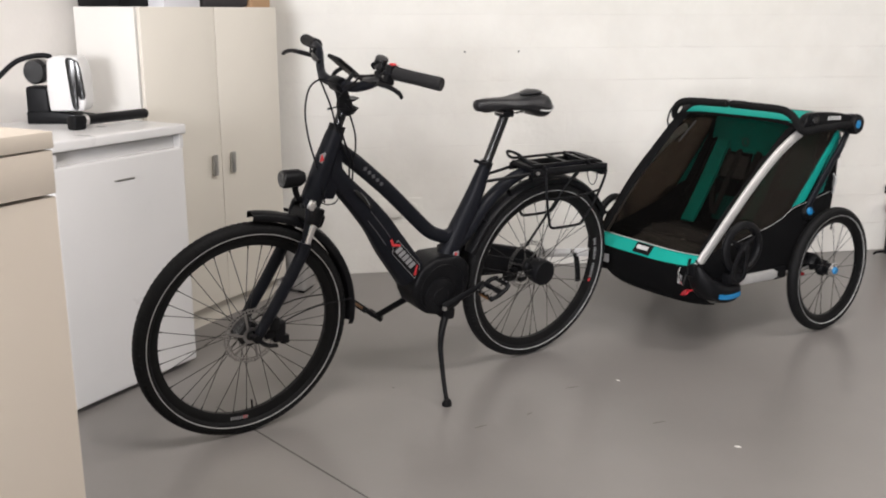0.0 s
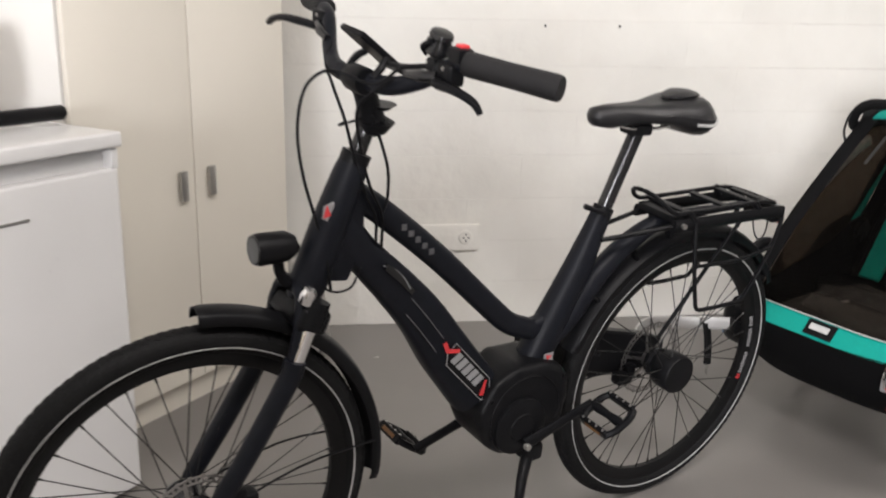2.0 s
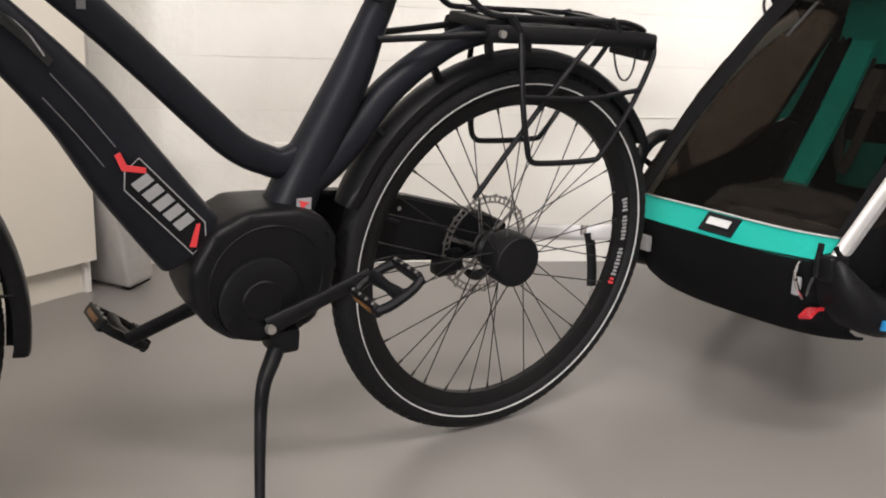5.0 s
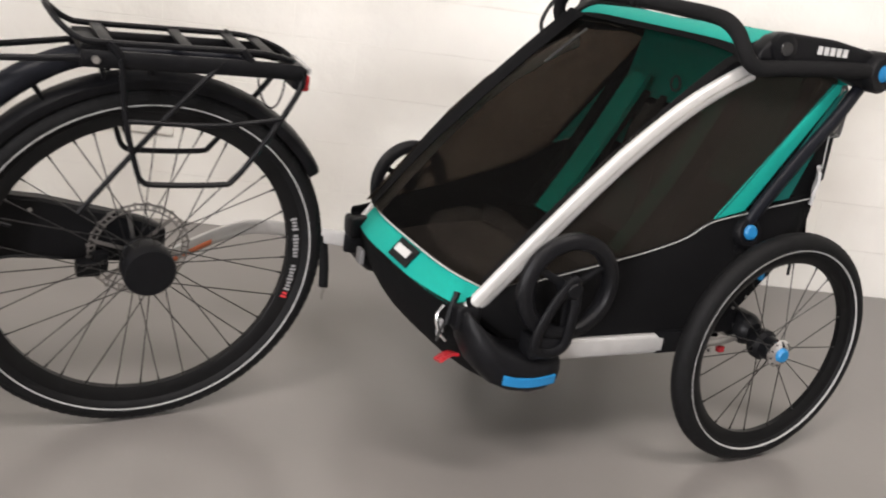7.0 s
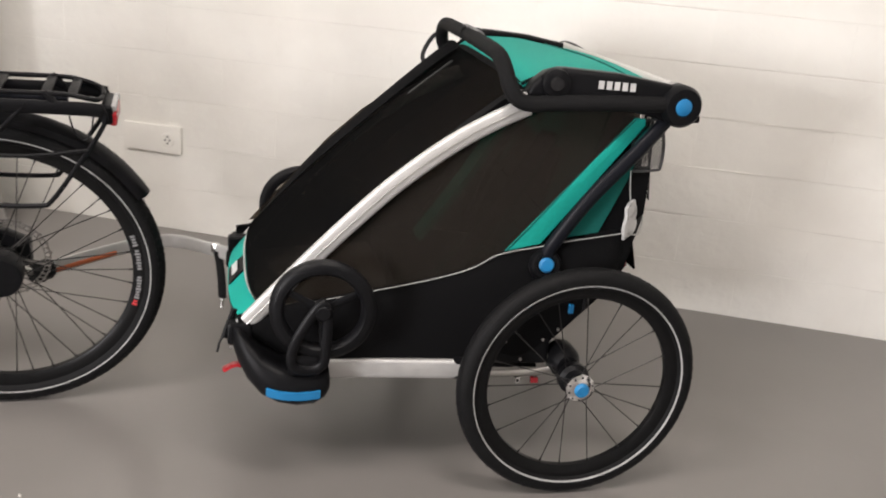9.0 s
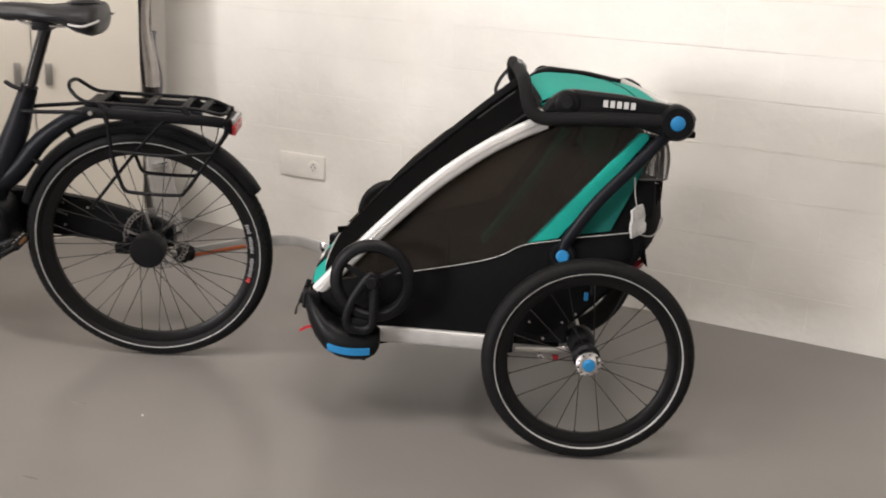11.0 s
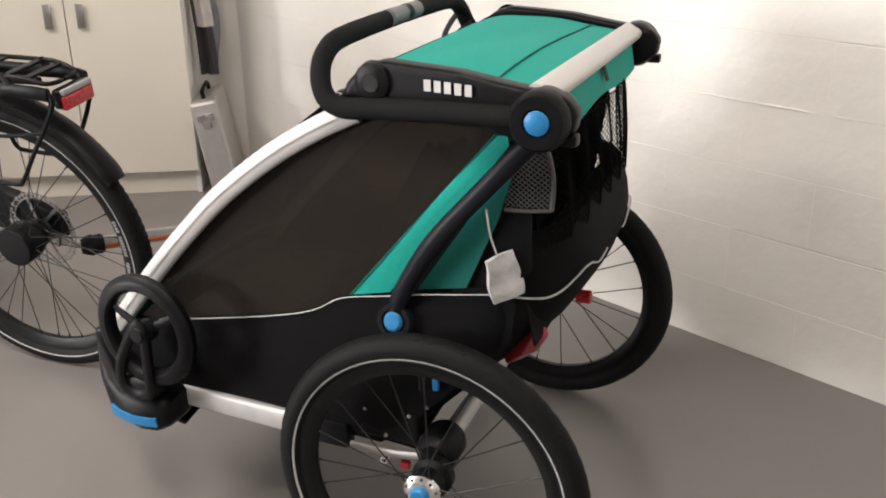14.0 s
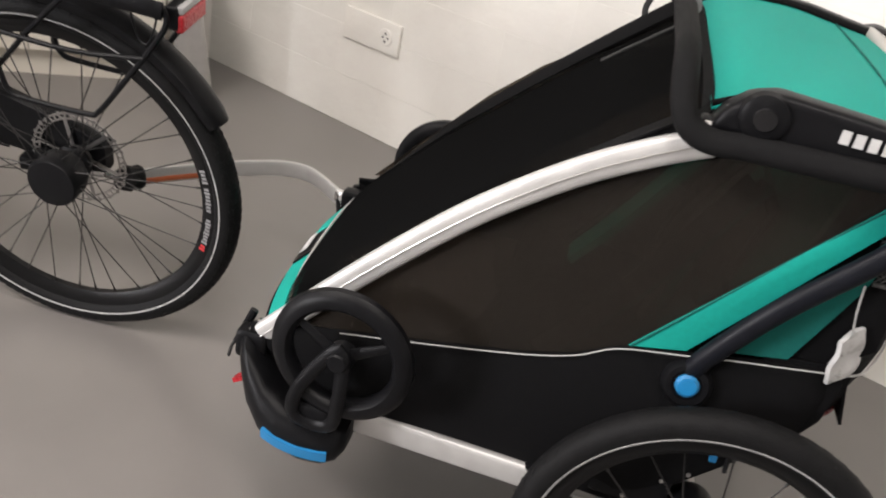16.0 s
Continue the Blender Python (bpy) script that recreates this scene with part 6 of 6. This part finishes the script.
part("bracket", box((1.236, 3.787, 0.294), (0.022, 0.012, 0.026), 0.003), CHROME, tow, "small bright bracket")
part("arm_clamp", box((1.325, 3.733, 0.298), (0.05, 0.045, 0.045), 0.008), PLASTIC, tow)


# ---------------------------------------------------------------- beyond the trailer
case = thing("black_case", "rounded black plastic case standing on the floor", "case", Matrix.Translation((3.17, 3.20, 0)) @ Matrix.Rotation(radians(4), 4, "Z"))
part("shell", box((0, 0, 0.295), (0.46, 0.20, 0.55), 0.060, seg=5), PLASTIC, case)
part("lid_seam", box((0, 0, 0.430), (0.464, 0.204, 0.006), 0.002), GLOSS, case)
part("handle", tube([(-0.07, 0, 0.565), (-0.065, 0, 0.592), (0.065, 0, 0.592), (0.07, 0, 0.565)], 0.010, 8, 4), PLASTIC, case)
for x in (-0.17, 0.17):
    part("foot", box((x, 0, 0.012), (0.05, 0.12, 0.024), 0.004), RUBBER, case)

stand = thing("floor_stand", "small black floor stand with a dark red collar by the wall", "stand", Matrix.Translation((3.27, 4.50, 0)))
part("post", tube([(0, 0, 0.012), (0, 0, 0.36)], 0.013, 12, 1), PLASTIC, stand)
part("collar", lathe([(0.014, 0), (0.026, 0.005), (0.026, 0.05), (0.014, 0.055)], 18, True, m=Matrix.Translation((0, 0, 0.235)) @ Matrix.Rotation(radians(90), 4, "X")), RED_LENS, stand, "dark red collar")
part("head", box((0.0, 0, 0.368), (0.09, 0.035, 0.045), 0.010, seg=3), PLASTIC, stand)
for a in (170, 290, 50):
    part("foot", tube([(0, 0, 0.024), (0.05 * math.cos(radians(a)), 0.05 * math.sin(radians(a)), 0.020), (0.070 * math.cos(radians(a)), 0.070 * math.sin(radians(a)), 0.008)], 0.007, 8, 3), PLASTIC, stand)


# ---------------------------------------------------------------- floor marks
for k, (x, y, a, w, h, mat) in enumerate(((0.60, 2.73, 20, 0.05, 0.006, SCUFF), (0.99, 2.993, 8, 0.055, 0.004, SCUFF), (0.78, 2.80, 40, 0.03, 0.004, SCUFF), (1.18, 2.66, 12, 0.05, 0.006, SCUFF), (0.36, 3.10, 0, 0.008, 0.006, SCUFF), (0.30, 4.30, 30, 0.025, 0.006, FLECK), (1.175, 3.028, -40, 0.014, 0.006, FLECK), (2.3, 2.55, 15, 0.02, 0.01, FLECK), (1.35, 2.45, -20, 0.022, 0.014, FLECK))):
    solid("floor_mark", lathe([(0, 0.0), (0.5, 0.0), (0.42, 0.0012), (0, 0.0012)], 9, m=Matrix.Translation((x, y, 0.0004)) @ Matrix.Rotation(radians(a), 4, "Z") @ Matrix.Diagonal((w, h, 1, 1)) @ Matrix.Rotation(radians(90), 4, "X")), mat, "small mark on the grey floor", "floor mark", kind="structure")

# ---------------------------------------------------------------- blocks of the wall
COURSE, LONG, GAP, UPRIGHT = 0.161, 0.400, 0.0011, 0.0
random.seed(11)


def block_mesh(length, height):
    """A painted block: a slab with softened front edges."""
    e, ex, d = 0.0009, 0.0002, 0.004
    x, z = length / 2, height / 2
    rows = [[(-x, d, -z), (x, d, -z), (x, d, z), (-x, d, z)], [(-x, e * 0.8, -z), (x, e * 0.8, -z), (x, e * 0.8, z), (-x, e * 0.8, z)],
            [(-x + ex, 0, -z + e), (x - ex, 0, -z + e), (x - ex, 0, z - e), (-x + ex, 0, z - e)]]
    verts = [p for r in rows for p in r]
    faces = [(8, 9, 10, 11)]
    for r in (0, 4):
        for k in range(4):
            faces.append((r + k, r + (k + 1) % 4, r + 4 + (k + 1) % 4, r + 4 + k))
    me = bpy.data.meshes.new("block")
    me.from_pydata(verts, [], faces)
    bm = bmesh.new()
    bm.from_mesh(me)
    bmesh.ops.recalc_face_normals(bm, faces=bm.faces[:])
    if sum(f.normal.y for f in bm.faces) > 0:
        bmesh.ops.reverse_faces(bm, faces=bm.faces[:])
    bm.to_mesh(me)
    bm.free()
    me.materials.append(PAINT)
    return me


SHAPES = {}
rest = bmesh.new()
made = 0
for row in range(int(HIGH / COURSE) + 1):
    z = (row + 0.5) * COURSE
    if z + COURSE / 2 > HIGH:
        break
    x = CORNER.x - (0.2 if row % 2 else 0.0)
    while x < 6.5:
        a, b = max(x, CORNER.x), min(x + LONG, 6.5)
        x += LONG
        if b - a < 0.03:
            continue
        if z < 1.75 and b < 3.95 and made < 300:
            # worn joints open wider away from the corner
            wear = random.choice((0.0, 0.0, 0.0015, 0.003)) if a > 1.6 else 0.0
            key = (round(b - a, 3), wear)
            if key not in SHAPES:
                SHAPES[key] = block_mesh(b - a - UPRIGHT, COURSE - GAP - wear)
            me = SHAPES[key]
            ob = new("block", me)
            ob.parent = wall_back
            ob.location = ((a + b) / 2, WALL_Y + random.uniform(-0.0003, 0.0003), z - wear / 2)
            ob.rotation_euler = (random.uniform(-0.002, 0.002), 0, random.uniform(-0.0004, 0.0004))
            made += 1
        else:
            box(((a + b) / 2, WALL_Y + 0.005, z), (b - a - UPRIGHT, 0.010, COURSE - GAP), bm=rest)
ob = part("upper_blocks", rest, PAINT, wall_back)
ob["kind"] = "stuff"

# uneven lips of paint and mortar along the joints, in broken lengths
for row in range(1, 8):
    run, radii = [], []
    for k in range(230):
        x = 1.45 + 0.012 * k
        swell = noise.noise(Vector((2.1 * x, 5.3 * row, 0.7))) + 0.35 * noise.noise(Vector((19 * x, 3.1 * row, 2.4)))
        size = 0.0050 * (swell + 0.06 * (x - 1.7)) * min(1.0, k / 20)
        if size > 0.0005 and k < 229:
            run.append((x, WALL_Y + 0.0004, row * COURSE - 0.0012 + 0.0022 * noise.noise(Vector((7 * x, 9.7 * row, 5.0)))))
            radii.append(min(size, 0.0038))
        else:
            if len(run) > 4:
                radii[0] = radii[-1] = 0.0003
                part("joint_lip", tube(run, radii, 6, 1, up=(0, 0, 1), squash=0.8), PAINT, wall_back)
            run, radii = [], []
